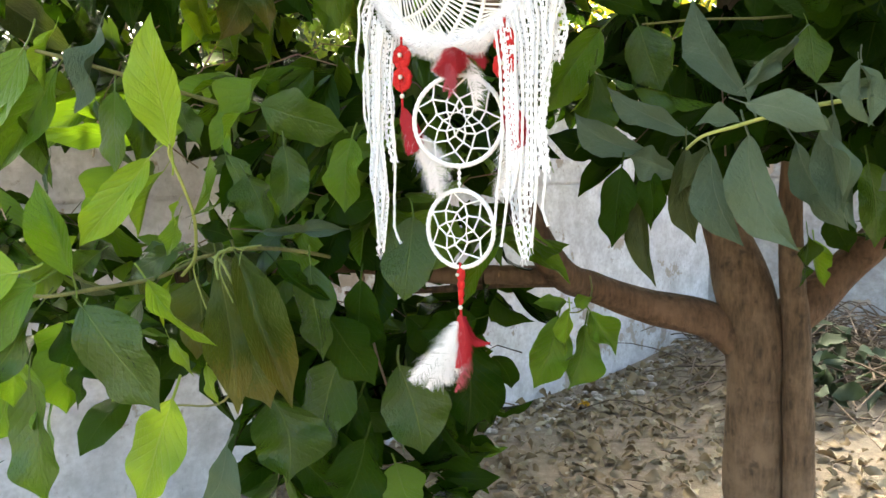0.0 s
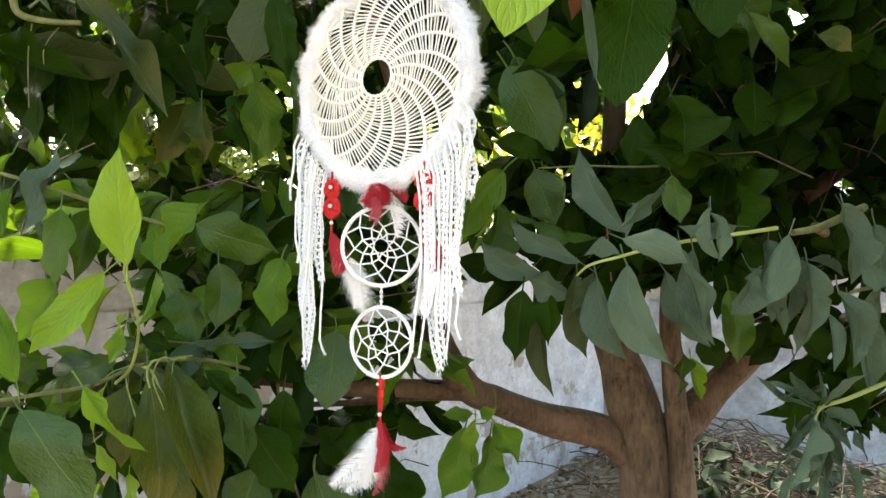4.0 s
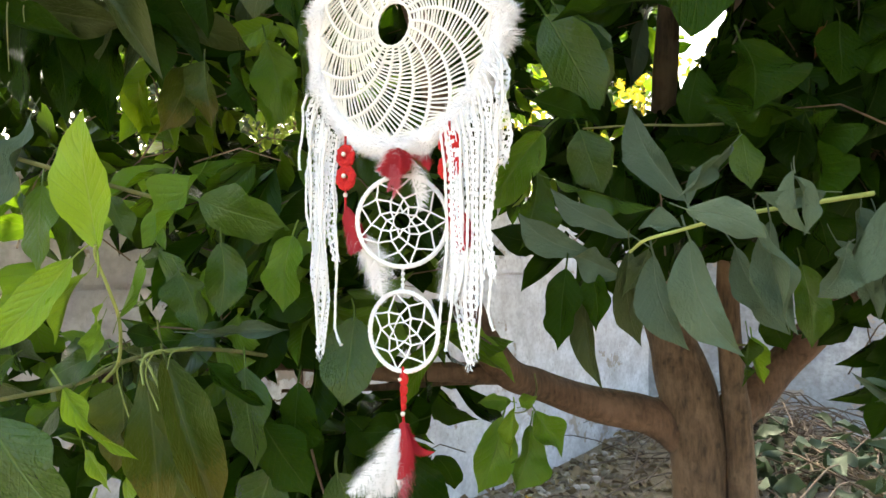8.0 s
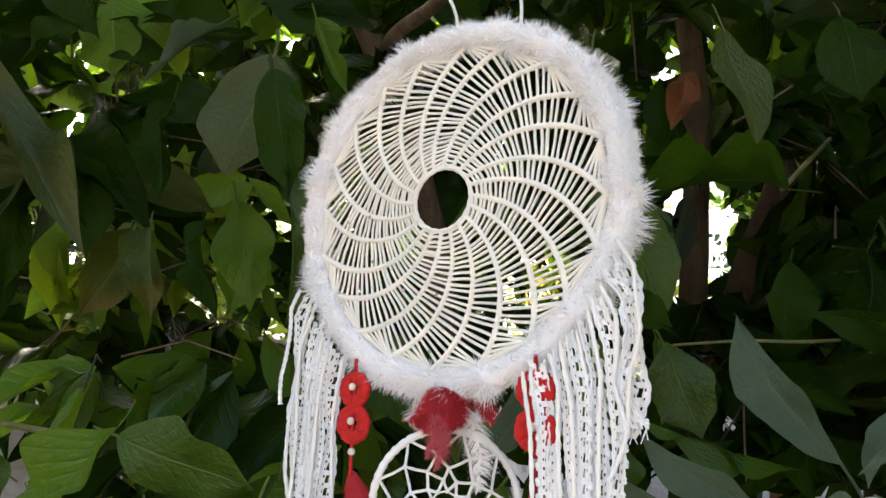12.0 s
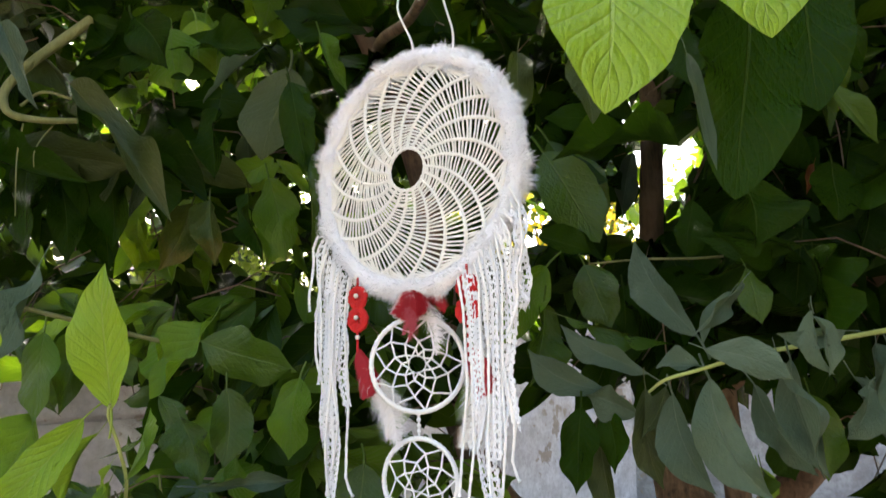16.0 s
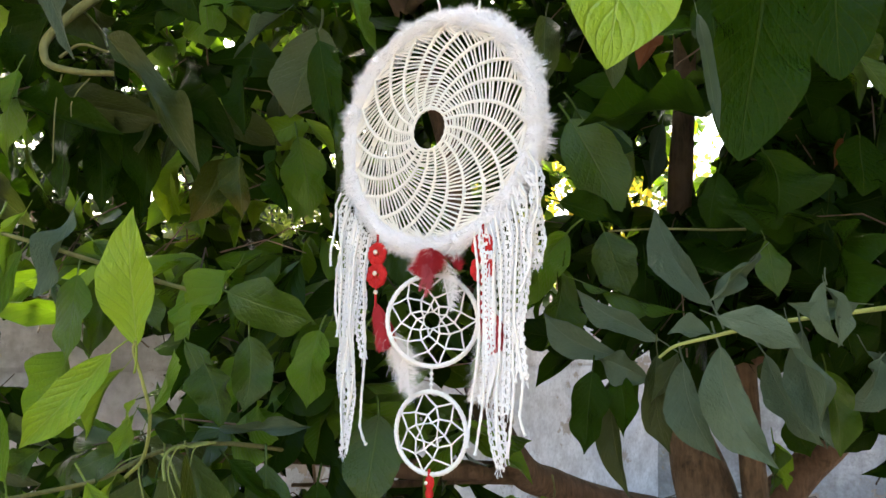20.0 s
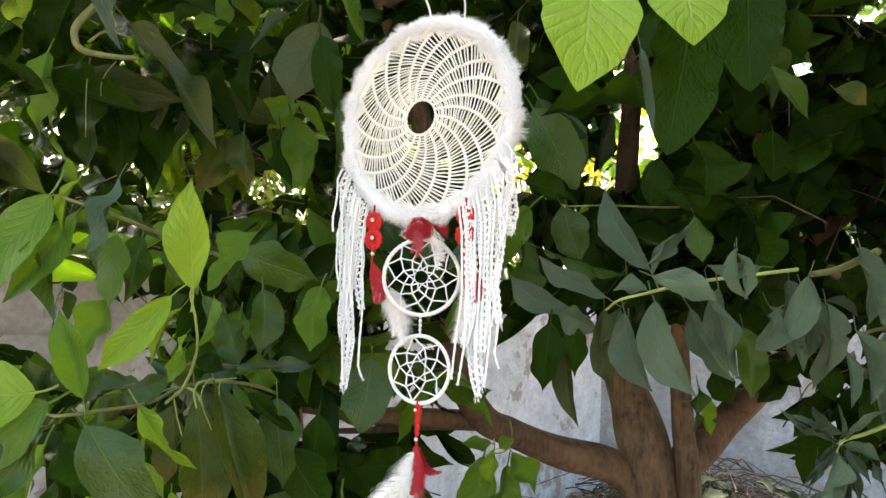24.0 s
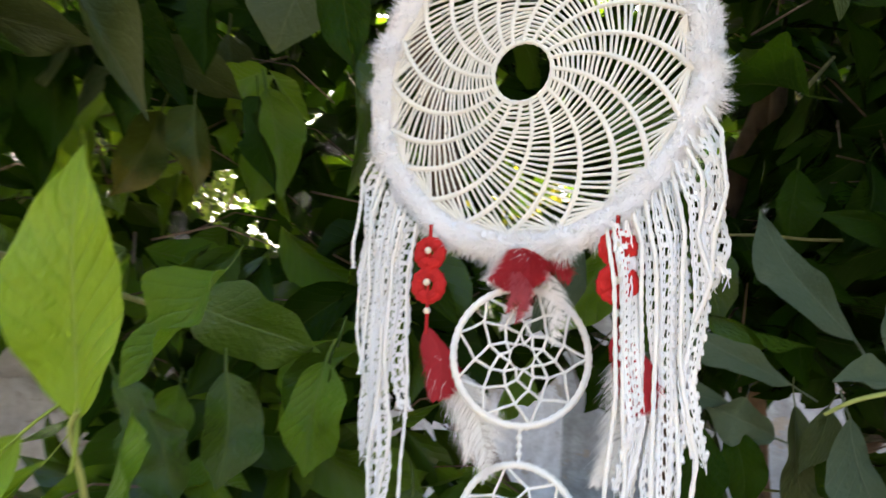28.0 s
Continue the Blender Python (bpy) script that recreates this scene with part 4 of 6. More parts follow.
leaf(branch, 0.233, 0.420, 1.784, 0.310, 0.400, 1.604, 0.106, "green", -8, 0)
leaf(branch, 0.686, 0.640, 1.896, 0.533, 0.620, 1.633, 0.109, "deep", 12, 1)
leaf(branch, 0.428, 0.600, 1.814, 0.407, 0.600, 1.677, 0.045, "sage", 10, 2)
leaf(branch, 0.183, -0.100, 1.714, 0.194, -0.120, 1.627, 0.041, "olive", -20, 20)
leaf(branch, 0.328, 0.000, 1.787, 0.324, -0.020, 1.704, 0.051, "deep", 0, 0)
leaf(branch, 0.429, 0.120, 1.630, 0.440, 0.100, 1.534, 0.093, "deep", 5, 5)
leaf(branch, 0.543, 0.100, 1.646, 0.534, 0.080, 1.563, 0.068, "deep", -5, 20)
leaf(branch, 0.484, 0.050, 1.764, 0.528, 0.030, 1.664, 0.073, "green", 20, 2)
leaf(branch, 0.177, 0.200, 1.576, 0.251, 0.180, 1.546, 0.053, "deep", 20, 4)
leaf(branch, 0.148, 0.100, 1.802, 0.144, 0.080, 1.707, 0.045, "olive", 10, 7)
leaf(branch, 0.584, 0.100, 1.840, 0.522, 0.080, 1.735, 0.082, "deep", -15, 1)
leaf(branch, 0.377, 0.450, 1.958, 0.341, 0.430, 1.863, 0.050, "russet", 20, 1)
leaf(branch, 0.796, 0.400, 1.813, 0.825, 0.380, 1.763, 0.036, "russet", 10, 3)
leaf(branch, 0.573, 0.200, 1.670, 0.559, 0.200, 1.625, 0.014, "russet", 30, 2)
# long narrow leaf overhead
branch = twig([(0.400, 0.250, 1.718), (0.452, 0.300, 1.761), (0.553, 0.400, 1.842)], (0.003, 0.003), TWIG)
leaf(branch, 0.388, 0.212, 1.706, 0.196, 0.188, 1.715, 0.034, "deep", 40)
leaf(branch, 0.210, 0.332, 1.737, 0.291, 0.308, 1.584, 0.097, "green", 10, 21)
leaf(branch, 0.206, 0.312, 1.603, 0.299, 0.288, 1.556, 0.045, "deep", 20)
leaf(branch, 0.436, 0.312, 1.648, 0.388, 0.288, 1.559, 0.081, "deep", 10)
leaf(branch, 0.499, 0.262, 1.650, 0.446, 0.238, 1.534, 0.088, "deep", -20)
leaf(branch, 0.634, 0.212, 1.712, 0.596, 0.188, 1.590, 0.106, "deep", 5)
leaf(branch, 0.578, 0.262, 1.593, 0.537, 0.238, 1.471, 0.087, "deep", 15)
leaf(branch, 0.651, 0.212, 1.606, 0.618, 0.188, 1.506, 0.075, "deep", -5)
# leaves drooping from the upper left
branch = twig([(-0.431, 0.140, 1.883), (-0.471, 0.120, 1.835), (-0.491, 0.100, 1.800), (-0.510, 0.090, 1.767), (-0.510, 0.085, 1.746), (-0.496, 0.080, 1.726), (-0.461, 0.090, 1.721), (-0.422, 0.100, 1.723)], (0.0075, 0.0038), TWIG)
leaf(branch, -0.436, 0.100, 1.774, -0.282, 0.070, 1.591, 0.048, "olive", -22, 1)
leaf(branch, -0.168, 0.190, 1.828, -0.206, 0.170, 1.687, 0.101, "olive", 10, 20)
leaf(branch, -0.313, 0.500, 1.839, -0.335, 0.480, 1.689, 0.093, "olive", 0, 13)
leaf(branch, -0.150, 0.100, 1.769, -0.126, 0.080, 1.640, 0.049, "deep", -10, 0)
leaf(branch, -0.423, 0.400, 1.707, -0.479, 0.380, 1.603, 0.075, "lime", 15, 7)
leaf(branch, -0.350, 0.330, 1.667, -0.392, 0.310, 1.555, 0.055, "dry", -10, 5)
leaf(branch, -0.287, 0.220, 1.643, -0.269, 0.200, 1.547, 0.054, "dry", 15, 2)
leaf(branch, -0.452, 0.200, 1.725, -0.459, 0.180, 1.610, 0.040, "deep", 10, 7)
leaf(branch, -0.508, 0.150, 1.698, -0.507, 0.130, 1.553, 0.076, "deep", 10, 0)
leaf(branch, -0.492, 0.200, 1.673, -0.468, 0.180, 1.550, 0.053, "deep", -20, 1)
leaf(branch, -0.597, 0.200, 1.682, -0.584, 0.180, 1.571, 0.040, "mid", 20, 9)
leaf(branch, -0.444, 0.220, 1.723, -0.416, 0.200, 1.572, 0.059, "deep", 10, 5)
leaf(branch, -0.391, 0.250, 1.734, -0.354, 0.220, 1.614, 0.070, "deep", -15, 4)
leaf(branch, -0.214, 0.150, 1.634, -0.199, 0.120, 1.537, 0.033, "deep", 30, 7)
leaf(branch, -0.234, 0.350, 1.710, -0.209, 0.330, 1.570, 0.076, "mid", 10, 1)
leaf(branch, -0.304, 0.300, 1.926, -0.329, 0.280, 1.847, 0.075, "lime", 10, 9)
leaf(branch, -0.185, 0.050, 1.784, -0.247, 0.030, 1.722, 0.016, "sage", 30, 1)
leaf(branch, -0.572, 0.200, 1.864, -0.611, 0.200, 1.729, 0.092, "deep", 5, 2)
leaf(branch, -0.654, 0.250, 1.822, -0.592, 0.200, 1.672, 0.066, "deep", 15, 3)
leaf(branch, -0.133, 0.092, 1.674, -0.116, 0.068, 1.530, 0.073, "green", -10, 14)
leaf(branch, -0.561, 0.112, 1.732, -0.583, 0.088, 1.609, 0.068, "mid", 10)
leaf(branch, -0.568, 0.212, 1.687, -0.533, 0.188, 1.574, 0.059, "deep", 0)
leaf(branch, -0.538, 0.262, 1.699, -0.532, 0.238, 1.578, 0.061, "deep", 0)
leaf(branch, -0.484, 0.262, 1.707, -0.437, 0.238, 1.544, 0.054, "deep", 10)
leaf(branch, -0.477, 0.412, 1.688, -0.441, 0.388, 1.549, 0.049, "lime", 0)
leaf(branch, -0.534, 0.512, 1.764, -0.530, 0.488, 1.610, 0.039, "dry", 0)
leaf(branch, -0.687, 0.212, 1.862, -0.634, 0.188, 1.783, 0.062, "lime", 0)
leaf(branch, -0.414, -0.088, 1.763, -0.381, -0.112, 1.658, 0.049, "sage", 10)
leaf(branch, -0.350, 0.212, 1.904, -0.338, 0.188, 1.794, 0.094, "mid", 0)
leaf(branch, -0.276, 0.212, 1.778, -0.286, 0.188, 1.669, 0.056, "deep", 20)
leaf(branch, -0.376, 0.112, 1.781, -0.320, 0.088, 1.819, 0.035, "deep", 0)
leaf(branch, -0.694, 0.312, 1.903, -0.621, 0.288, 1.791, 0.081, "deep", 0)
leaf(branch, -0.355, 0.512, 1.658, -0.364, 0.488, 1.537, 0.069, "mid", 0)
leaf(branch, -0.245, 0.462, 1.709, -0.256, 0.438, 1.578, 0.067, "mid", 0)
leaf(branch, -0.331, 0.312, 1.979, -0.317, 0.288, 1.849, 0.076, "mid", 0)
leaf(branch, -0.154, 0.112, 1.774, -0.135, 0.088, 1.701, 0.046, "deep", 0)
leaf(branch, -0.364, 0.112, 1.869, -0.316, 0.088, 1.782, 0.073, "deep", 10)
leaf(branch, -0.146, 0.312, 1.941, -0.117, 0.288, 1.833, 0.062, "mid", 0)
# young lime leaves on an upright shoot
branch = twig([(-0.299, -0.050, 1.233), (-0.269, -0.080, 1.257), (-0.239, -0.140, 1.301), (-0.230, -0.180, 1.335), (-0.231, -0.200, 1.362), (-0.226, -0.210, 1.372)], (0.0020, 0.0012), TWIG_LIME)
leaf(branch, -0.227, -0.205, 1.368, -0.230, -0.235, 1.484, 0.047, "lime", 6, 23)
leaf(branch, -0.251, -0.200, 1.361, -0.318, -0.220, 1.280, 0.037, "lime", -10, 23)
leaf(branch, -0.243, -0.190, 1.349, -0.285, -0.200, 1.291, 0.018, "lime", 35, 3)
leaf(branch, -0.245, -0.160, 1.307, -0.270, -0.150, 1.263, 0.019, "mid", 0)
leaf(branch, -0.236, -0.150, 1.306, -0.222, -0.130, 1.374, 0.016, "mid", 40)
leaf(branch, -0.251, -0.100, 1.289, -0.217, -0.100, 1.277, 0.025, "deep", 10, 1)
leaf(branch, -0.245, -0.160, 1.321, -0.263, -0.160, 1.292, 0.016, "lime", 30, 4)
leaf(branch, -0.197, -0.050, 1.449, -0.257, -0.060, 1.372, 0.025, "mid", 40, 5)
# light leaves hanging on the left
branch = twig([(-0.294, 0.150, 1.433), (-0.347, 0.050, 1.451), (-0.367, -0.050, 1.461), (-0.404, -0.090, 1.473), (-0.434, -0.100, 1.481)], (0.003, 0.002), TWIG)
leaf(branch, -0.434, -0.100, 1.481, -0.515, -0.130, 1.345, 0.085, "mid", 14, 20)
leaf(branch, -0.411, -0.080, 1.463, -0.482, -0.110, 1.346, 0.043, "mid", -18, 1)
leaf(branch, -0.412, -0.080, 1.503, -0.436, -0.100, 1.435, 0.021, "lime", 35, 3)
leaf(branch, -0.371, -0.060, 1.512, -0.393, -0.090, 1.413, 0.022, "sage", 30, 5)
leaf(branch, -0.441, -0.050, 1.452, -0.452, -0.080, 1.332, 0.035, "green", 20, 7)
leaf(branch, -0.394, 0.000, 1.446, -0.394, -0.020, 1.347, 0.049, "mid", -10, 0)
leaf(branch, -0.404, 0.020, 1.361, -0.444, 0.000, 1.278, 0.045, "mid", 20, 5)
leaf(branch, -0.455, 0.060, 1.442, -0.424, 0.040, 1.338, 0.048, "green", 20, 9)
leaf(branch, -0.378, 0.050, 1.451, -0.381, 0.030, 1.351, 0.050, "green", -15, 2)
leaf(branch, -0.357, 0.080, 1.439, -0.330, 0.060, 1.382, 0.043, "green", 10, 4)
leaf(branch, -0.413, -0.100, 1.369, -0.421, -0.110, 1.317, 0.020, "sage", 25, 6)
leaf(branch, -0.431, 0.100, 1.498, -0.376, 0.080, 1.442, 0.044, "green", 0, 3)
leaf(branch, -0.260, 0.120, 1.437, -0.139, 0.100, 1.391, 0.076, "green", 15, 0)
leaf(branch, -0.208, 0.050, 1.380, -0.204, 0.030, 1.291, 0.054, "green", -20, 1)
leaf(branch, -0.134, 0.100, 1.389, -0.151, 0.080, 1.292, 0.064, "mid", 10, 7)
leaf(branch, -0.278, 0.100, 1.347, -0.246, 0.080, 1.267, 0.050, "green", 25, 5)
leaf(branch, -0.311, 0.120, 1.372, -0.277, 0.100, 1.297, 0.047, "green", -10, 9)
leaf(branch, -0.629, 0.100, 1.426, -0.650, 0.100, 1.323, 0.051, "green", 0, 2)
# leaves round the end of the long branch
branch = twig([(-0.237, 0.600, 1.163), (-0.238, 0.220, 1.230), (-0.276, 0.100, 1.248), (-0.294, 0.000, 1.249), (-0.310, -0.080, 1.236), (-0.332, -0.160, 1.236), (-0.355, -0.200, 1.235), (-0.366, -0.210, 1.237)], (0.0034, 0.0016), TWIG)
leaf(branch, -0.378, -0.210, 1.259, -0.471, -0.250, 1.253, 0.077, "lime", 10, 20)
leaf(branch, -0.369, -0.200, 1.247, -0.479, -0.240, 1.176, 0.072, "mid", -8, 21)
leaf(branch, -0.339, -0.190, 1.252, -0.368, -0.200, 1.350, 0.041, "mid", 22, 7)
leaf(branch, -0.369, -0.200, 1.224, -0.442, -0.220, 1.135, 0.052, "green", 12, 1)
leaf(branch, -0.339, -0.180, 1.222, -0.259, -0.200, 1.120, 0.074, "green", -14, 0)
leaf(branch, -0.371, -0.160, 1.202, -0.320, -0.170, 1.141, 0.046, "deep", 20, 5)
leaf(branch, -0.287, -0.080, 1.267, -0.348, -0.100, 1.243, 0.047, "green", 10, 4)
leaf(branch, -0.351, -0.120, 1.269, -0.385, -0.120, 1.239, 0.035, "green", -10, 2)
leaf(branch, -0.229, 0.020, 1.276, -0.118, 0.030, 1.261, 0.036, "sage", 28, 4)
leaf(branch, -0.307, -0.060, 1.231, -0.330, -0.070, 1.175, 0.024, "lime", 15, 3)
leaf(branch, -0.324, -0.040, 1.159, -0.296, -0.050, 1.112, 0.023, "lime", 0, 6)
leaf(branch, -0.346, -0.040, 1.209, -0.378, -0.050, 1.168, 0.038, "green", -10, 8)
leaf(branch, -0.485, -0.120, 1.213, -0.518, -0.140, 1.144, 0.054, "lime", 15, 3)
leaf(branch, -0.465, -0.100, 1.186, -0.464, -0.120, 1.092, 0.060, "mid", 5, 2)
leaf(branch, -0.426, -0.050, 1.136, -0.439, -0.060, 1.075, 0.037, "deep", 10, 6)
leaf(branch, -0.364, -0.060, 1.129, -0.382, -0.070, 1.090, 0.031, "mid", 10, 5)
leaf(branch, -0.308, 0.020, 1.111, -0.305, 0.000, 1.061, 0.034, "lime", 10, 9)
# large drooping leaves under the long branch
branch = twig([(-0.253, 0.060, 1.254), (-0.263, 0.020, 1.255), (-0.274, 0.000, 1.254), (-0.277, -0.010, 1.242), (-0.270, -0.020, 1.224)], (0.0024, 0.0014), TWIG_LIME)
leaf(branch, -0.278, 0.000, 1.233, -0.254, -0.030, 1.055, 0.060, "dry", -12, 1)
leaf(branch, -0.251, -0.010, 1.253, -0.174, -0.050, 1.071, 0.064, "dry", -20, 7)
leaf(branch, -0.183, 0.060, 1.231, -0.172, 0.040, 1.109, 0.074, "green", 10, 0)
leaf(branch, -0.221, 0.040, 1.238, -0.157, 0.020, 1.176, 0.052, "deep", 0, 3)
leaf(branch, -0.312, 0.020, 1.224, -0.313, 0.000, 1.121, 0.045, "dry", 30, 5)
leaf(branch, -0.309, 0.050, 1.209, -0.308, 0.030, 1.086, 0.070, "deep", 10, 2)
leaf(branch, -0.133, 0.120, 1.203, -0.147, 0.100, 1.096, 0.075, "deep", 10, 4)
leaf(branch, -0.173, 0.100, 1.156, -0.113, 0.080, 1.065, 0.079, "deep", 0, 0)
branch = twig([(-0.249, 0.000, 1.257), (-0.257, -0.020, 1.260), (-0.261, -0.035, 1.237), (-0.243, -0.045, 1.201)], (0.0010, 0.0007), TWIG_LIME)
branch = twig([(-0.231, 0.020, 1.260), (-0.246, 0.000, 1.257), (-0.240, -0.030, 1.242)], (0.0010, 0.0007), TWIG_LIME)
branch = twig([(-0.294, 0.000, 1.249), (-0.299, -0.020, 1.240), (-0.292, -0.020, 1.207), (-0.283, -0.020, 1.180)], (0.0010, 0.0007), TWIG_LIME)
branch = twig([(-0.303, 0.000, 1.249), (-0.316, -0.020, 1.243), (-0.328, -0.030, 1.230)], (0.0010, 0.0007), TWIG_LIME)
# leaves hanging lowest over the wall
branch = twig([(-0.256, 0.100, 1.198), (-0.278, 0.100, 1.135), (-0.311, 0.080, 1.049), (-0.370, 0.050, 1.049)], (0.0022, 0.0014), TWIG)
leaf(branch, -0.516, -0.020, 1.103, -0.504, -0.040, 0.943, 0.074, "green", 10, 23)
leaf(branch, -0.370, 0.050, 1.058, -0.426, 0.030, 0.913, 0.086, "lime", -10, 0)
leaf(branch, -0.314, 0.080, 0.985, -0.351, 0.060, 0.901, 0.071, "sage", 10, 24)
leaf(branch, -0.272, 0.150, 1.028, -0.245, 0.130, 0.910, 0.105, "green", 0, 5)
leaf(branch, -0.182, 0.180, 1.079, -0.230, 0.160, 0.937, 0.115, "green", 15, 0)
leaf(branch, -0.102, 0.220, 1.060, -0.062, 0.200, 0.925, 0.106, "green", -10, 23)
leaf(branch, -0.490, 0.050, 1.163, -0.515, 0.030, 1.027, 0.086, "mid", 20, 2)
leaf(branch, -0.556, 0.000, 1.156, -0.597, 0.000, 1.001, 0.100, "mid", 0, 5)
leaf(branch, -0.304, 0.120, 1.131, -0.264, 0.100, 1.025, 0.091, "dry", 10, 0)
leaf(branch, -0.014, 0.250, 1.104, -0.001, 0.230, 0.946, 0.092, "deep", 10, 5)
leaf(branch, -0.151, 0.200, 0.954, -0.205, 0.200, 0.829, 0.099, "deep", 0, 1)
leaf(branch, -0.315, -0.100, 1.236, -0.256, -0.110, 1.146, 0.056, "lime", 10, 3)
# dark low leaves over the wall
branch = twig([(-0.217, 0.500, 1.164), (-0.189, 0.450, 1.047), (-0.151, 0.400, 0.958)], (0.003, 0.002), BARK)
leaf(branch, -0.056, 0.092, 1.288, -0.067, 0.068, 1.182, 0.071, "green", 0, 20)
leaf(branch, -0.104, 0.312, 1.402, -0.178, 0.288, 1.289, 0.096, "mid", 10)
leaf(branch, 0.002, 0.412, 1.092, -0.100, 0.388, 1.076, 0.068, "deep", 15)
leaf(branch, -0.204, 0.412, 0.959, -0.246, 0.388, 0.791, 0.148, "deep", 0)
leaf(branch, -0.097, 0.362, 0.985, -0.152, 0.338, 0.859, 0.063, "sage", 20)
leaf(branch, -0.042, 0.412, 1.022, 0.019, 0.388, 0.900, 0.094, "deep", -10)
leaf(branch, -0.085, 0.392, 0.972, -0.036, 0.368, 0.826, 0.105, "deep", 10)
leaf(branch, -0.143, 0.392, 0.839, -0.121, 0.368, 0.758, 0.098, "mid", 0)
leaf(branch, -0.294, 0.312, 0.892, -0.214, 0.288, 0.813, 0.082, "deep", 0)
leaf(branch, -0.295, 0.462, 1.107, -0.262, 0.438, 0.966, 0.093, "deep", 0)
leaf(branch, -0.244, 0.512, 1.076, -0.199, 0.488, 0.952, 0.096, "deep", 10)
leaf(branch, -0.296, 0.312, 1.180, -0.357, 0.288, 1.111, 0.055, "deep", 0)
leaf(branch, -0.234, 0.412, 1.294, -0.192, 0.388, 1.179, 0.087, "mid", 0)
leaf(branch, -0.298, 0.312, 1.353, -0.294, 0.288, 1.274, 0.054, "mid", 0)
leaf(branch, -0.210, 0.412, 1.391, -0.150, 0.388, 1.275, 0.106, "mid", -10)
leaf(branch, -0.136, 0.512, 1.077, -0.071, 0.488, 0.975, 0.084, "deep", 0)
leaf(branch, 0.091, 0.312, 1.387, 0.040, 0.288, 1.336, 0.077, "mid", 0)
leaf(branch, 0.110, 0.162, 1.514, 0.050, 0.138, 1.419, 0.036, "sage", -20)
leaf(branch, 0.195, 0.262, 1.541, 0.103, 0.238, 1.421, 0.073, "mid", 0)
leaf(branch, 0.269, 0.312, 1.553, 0.276, 0.288, 1.452, 0.068, "mid", 0)
# small bright sprig below the limb
branch = twig([(0.211, 0.600, 1.138), (0.209, 0.550, 1.113), (0.185, 0.470, 1.096), (0.154, 0.450, 1.095)], (0.002, 0.0012), TWIG)
leaf(branch, 0.143, 0.462, 1.087, 0.096, 0.438, 0.956, 0.078, "mid", 5)
leaf(branch, 0.162, 0.442, 1.106, 0.168, 0.418, 1.019, 0.053, "lime", 0)
leaf(branch, 0.191, 0.472, 1.070, 0.160, 0.448, 0.951, 0.066, "mid", -5)
leaf(branch, 0.200, 0.472, 1.094, 0.256, 0.448, 1.024, 0.064, "mid", 0)
leaf(branch, 0.158, 0.472, 1.111, 0.105, 0.448, 1.132, 0.046, "mid", 15)
leaf(branch, 0.175, 0.472, 1.101, 0.203, 0.448, 1.120, 0.030, "mid", 0)
# leaf on the slim stem
branch = twig([(0.643, 0.780, 1.171), (0.663, 0.740, 1.175)], (0.003, 0.002), TWIG)
leaf(branch, 0.663, 0.712, 1.195, 0.662, 0.688, 1.096, 0.070, "mid", 10)
leaf(branch, 0.654, 0.612, 1.252, 0.677, 0.588, 1.180, 0.063, "deep", 10)
# more leaves round the right twig
branch = twig([(0.649, 0.000, 1.350), (0.619, 0.000, 1.343), (0.600, -0.020, 1.332)], (0.003, 0.002), TWIG)
leaf(branch, 0.507, -0.008, 1.410, 0.488, -0.032, 1.326, 0.040, "sage", -15)
leaf(branch, 0.546, 0.032, 1.401, 0.550, 0.008, 1.292, 0.040, "sage", 2)
leaf(branch, 0.490, 0.012, 1.375, 0.532, -0.012, 1.288, 0.036, "sage", -16)
leaf(branch, 0.581, 0.062, 1.376, 0.585, 0.038, 1.255, 0.048, "sage", 6)
leaf(branch, 0.374, -0.068, 1.394, 0.398, -0.092, 1.280, 0.027, "sage", -11)
leaf(branch, 0.385, 0.032, 1.485, 0.323, 0.008, 1.418, 0.021, "sage", -19)
leaf(branch, 0.402, -0.088, 1.442, 0.405, -0.112, 1.379, 0.034, "sage", -2)
leaf(branch, 0.570, -0.028, 1.317, 0.563, -0.052, 1.245, 0.027, "sage", 7)
leaf(branch, 0.587, -0.048, 1.326, 0.595, -0.072, 1.216, 0.043, "sage", 6)
leaf(branch, 0.581, -0.088, 1.380, 0.580, -0.112, 1.344, 0.039, "sage", -13)
leaf(branch, 0.602, -0.008, 1.457, 0.618, -0.032, 1.388, 0.028, "sage", -18)
leaf(branch, 0.597, 0.062, 1.387, 0.635, 0.038, 1.363, 0.028, "sage", 18)
leaf(branch, 0.586, 0.312, 1.346, 0.591, 0.288, 1.219, 0.060, "green", 19)
leaf(branch, 0.512, 0.332, 1.242, 0.517, 0.308, 1.158, 0.045, "green", -18)
# deep leaves behind the pale ones: shade painted by the tone
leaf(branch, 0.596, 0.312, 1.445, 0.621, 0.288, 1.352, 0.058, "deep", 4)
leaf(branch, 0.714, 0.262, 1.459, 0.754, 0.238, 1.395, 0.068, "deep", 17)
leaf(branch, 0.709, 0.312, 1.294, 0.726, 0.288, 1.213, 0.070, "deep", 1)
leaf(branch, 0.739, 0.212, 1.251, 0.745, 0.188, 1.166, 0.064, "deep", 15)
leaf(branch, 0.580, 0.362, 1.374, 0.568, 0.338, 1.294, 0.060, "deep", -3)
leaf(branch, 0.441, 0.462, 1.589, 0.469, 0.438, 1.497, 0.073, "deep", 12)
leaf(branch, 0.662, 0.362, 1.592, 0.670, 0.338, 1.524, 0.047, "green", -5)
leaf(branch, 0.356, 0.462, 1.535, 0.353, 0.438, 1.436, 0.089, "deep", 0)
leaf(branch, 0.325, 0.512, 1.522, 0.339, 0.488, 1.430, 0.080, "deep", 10)
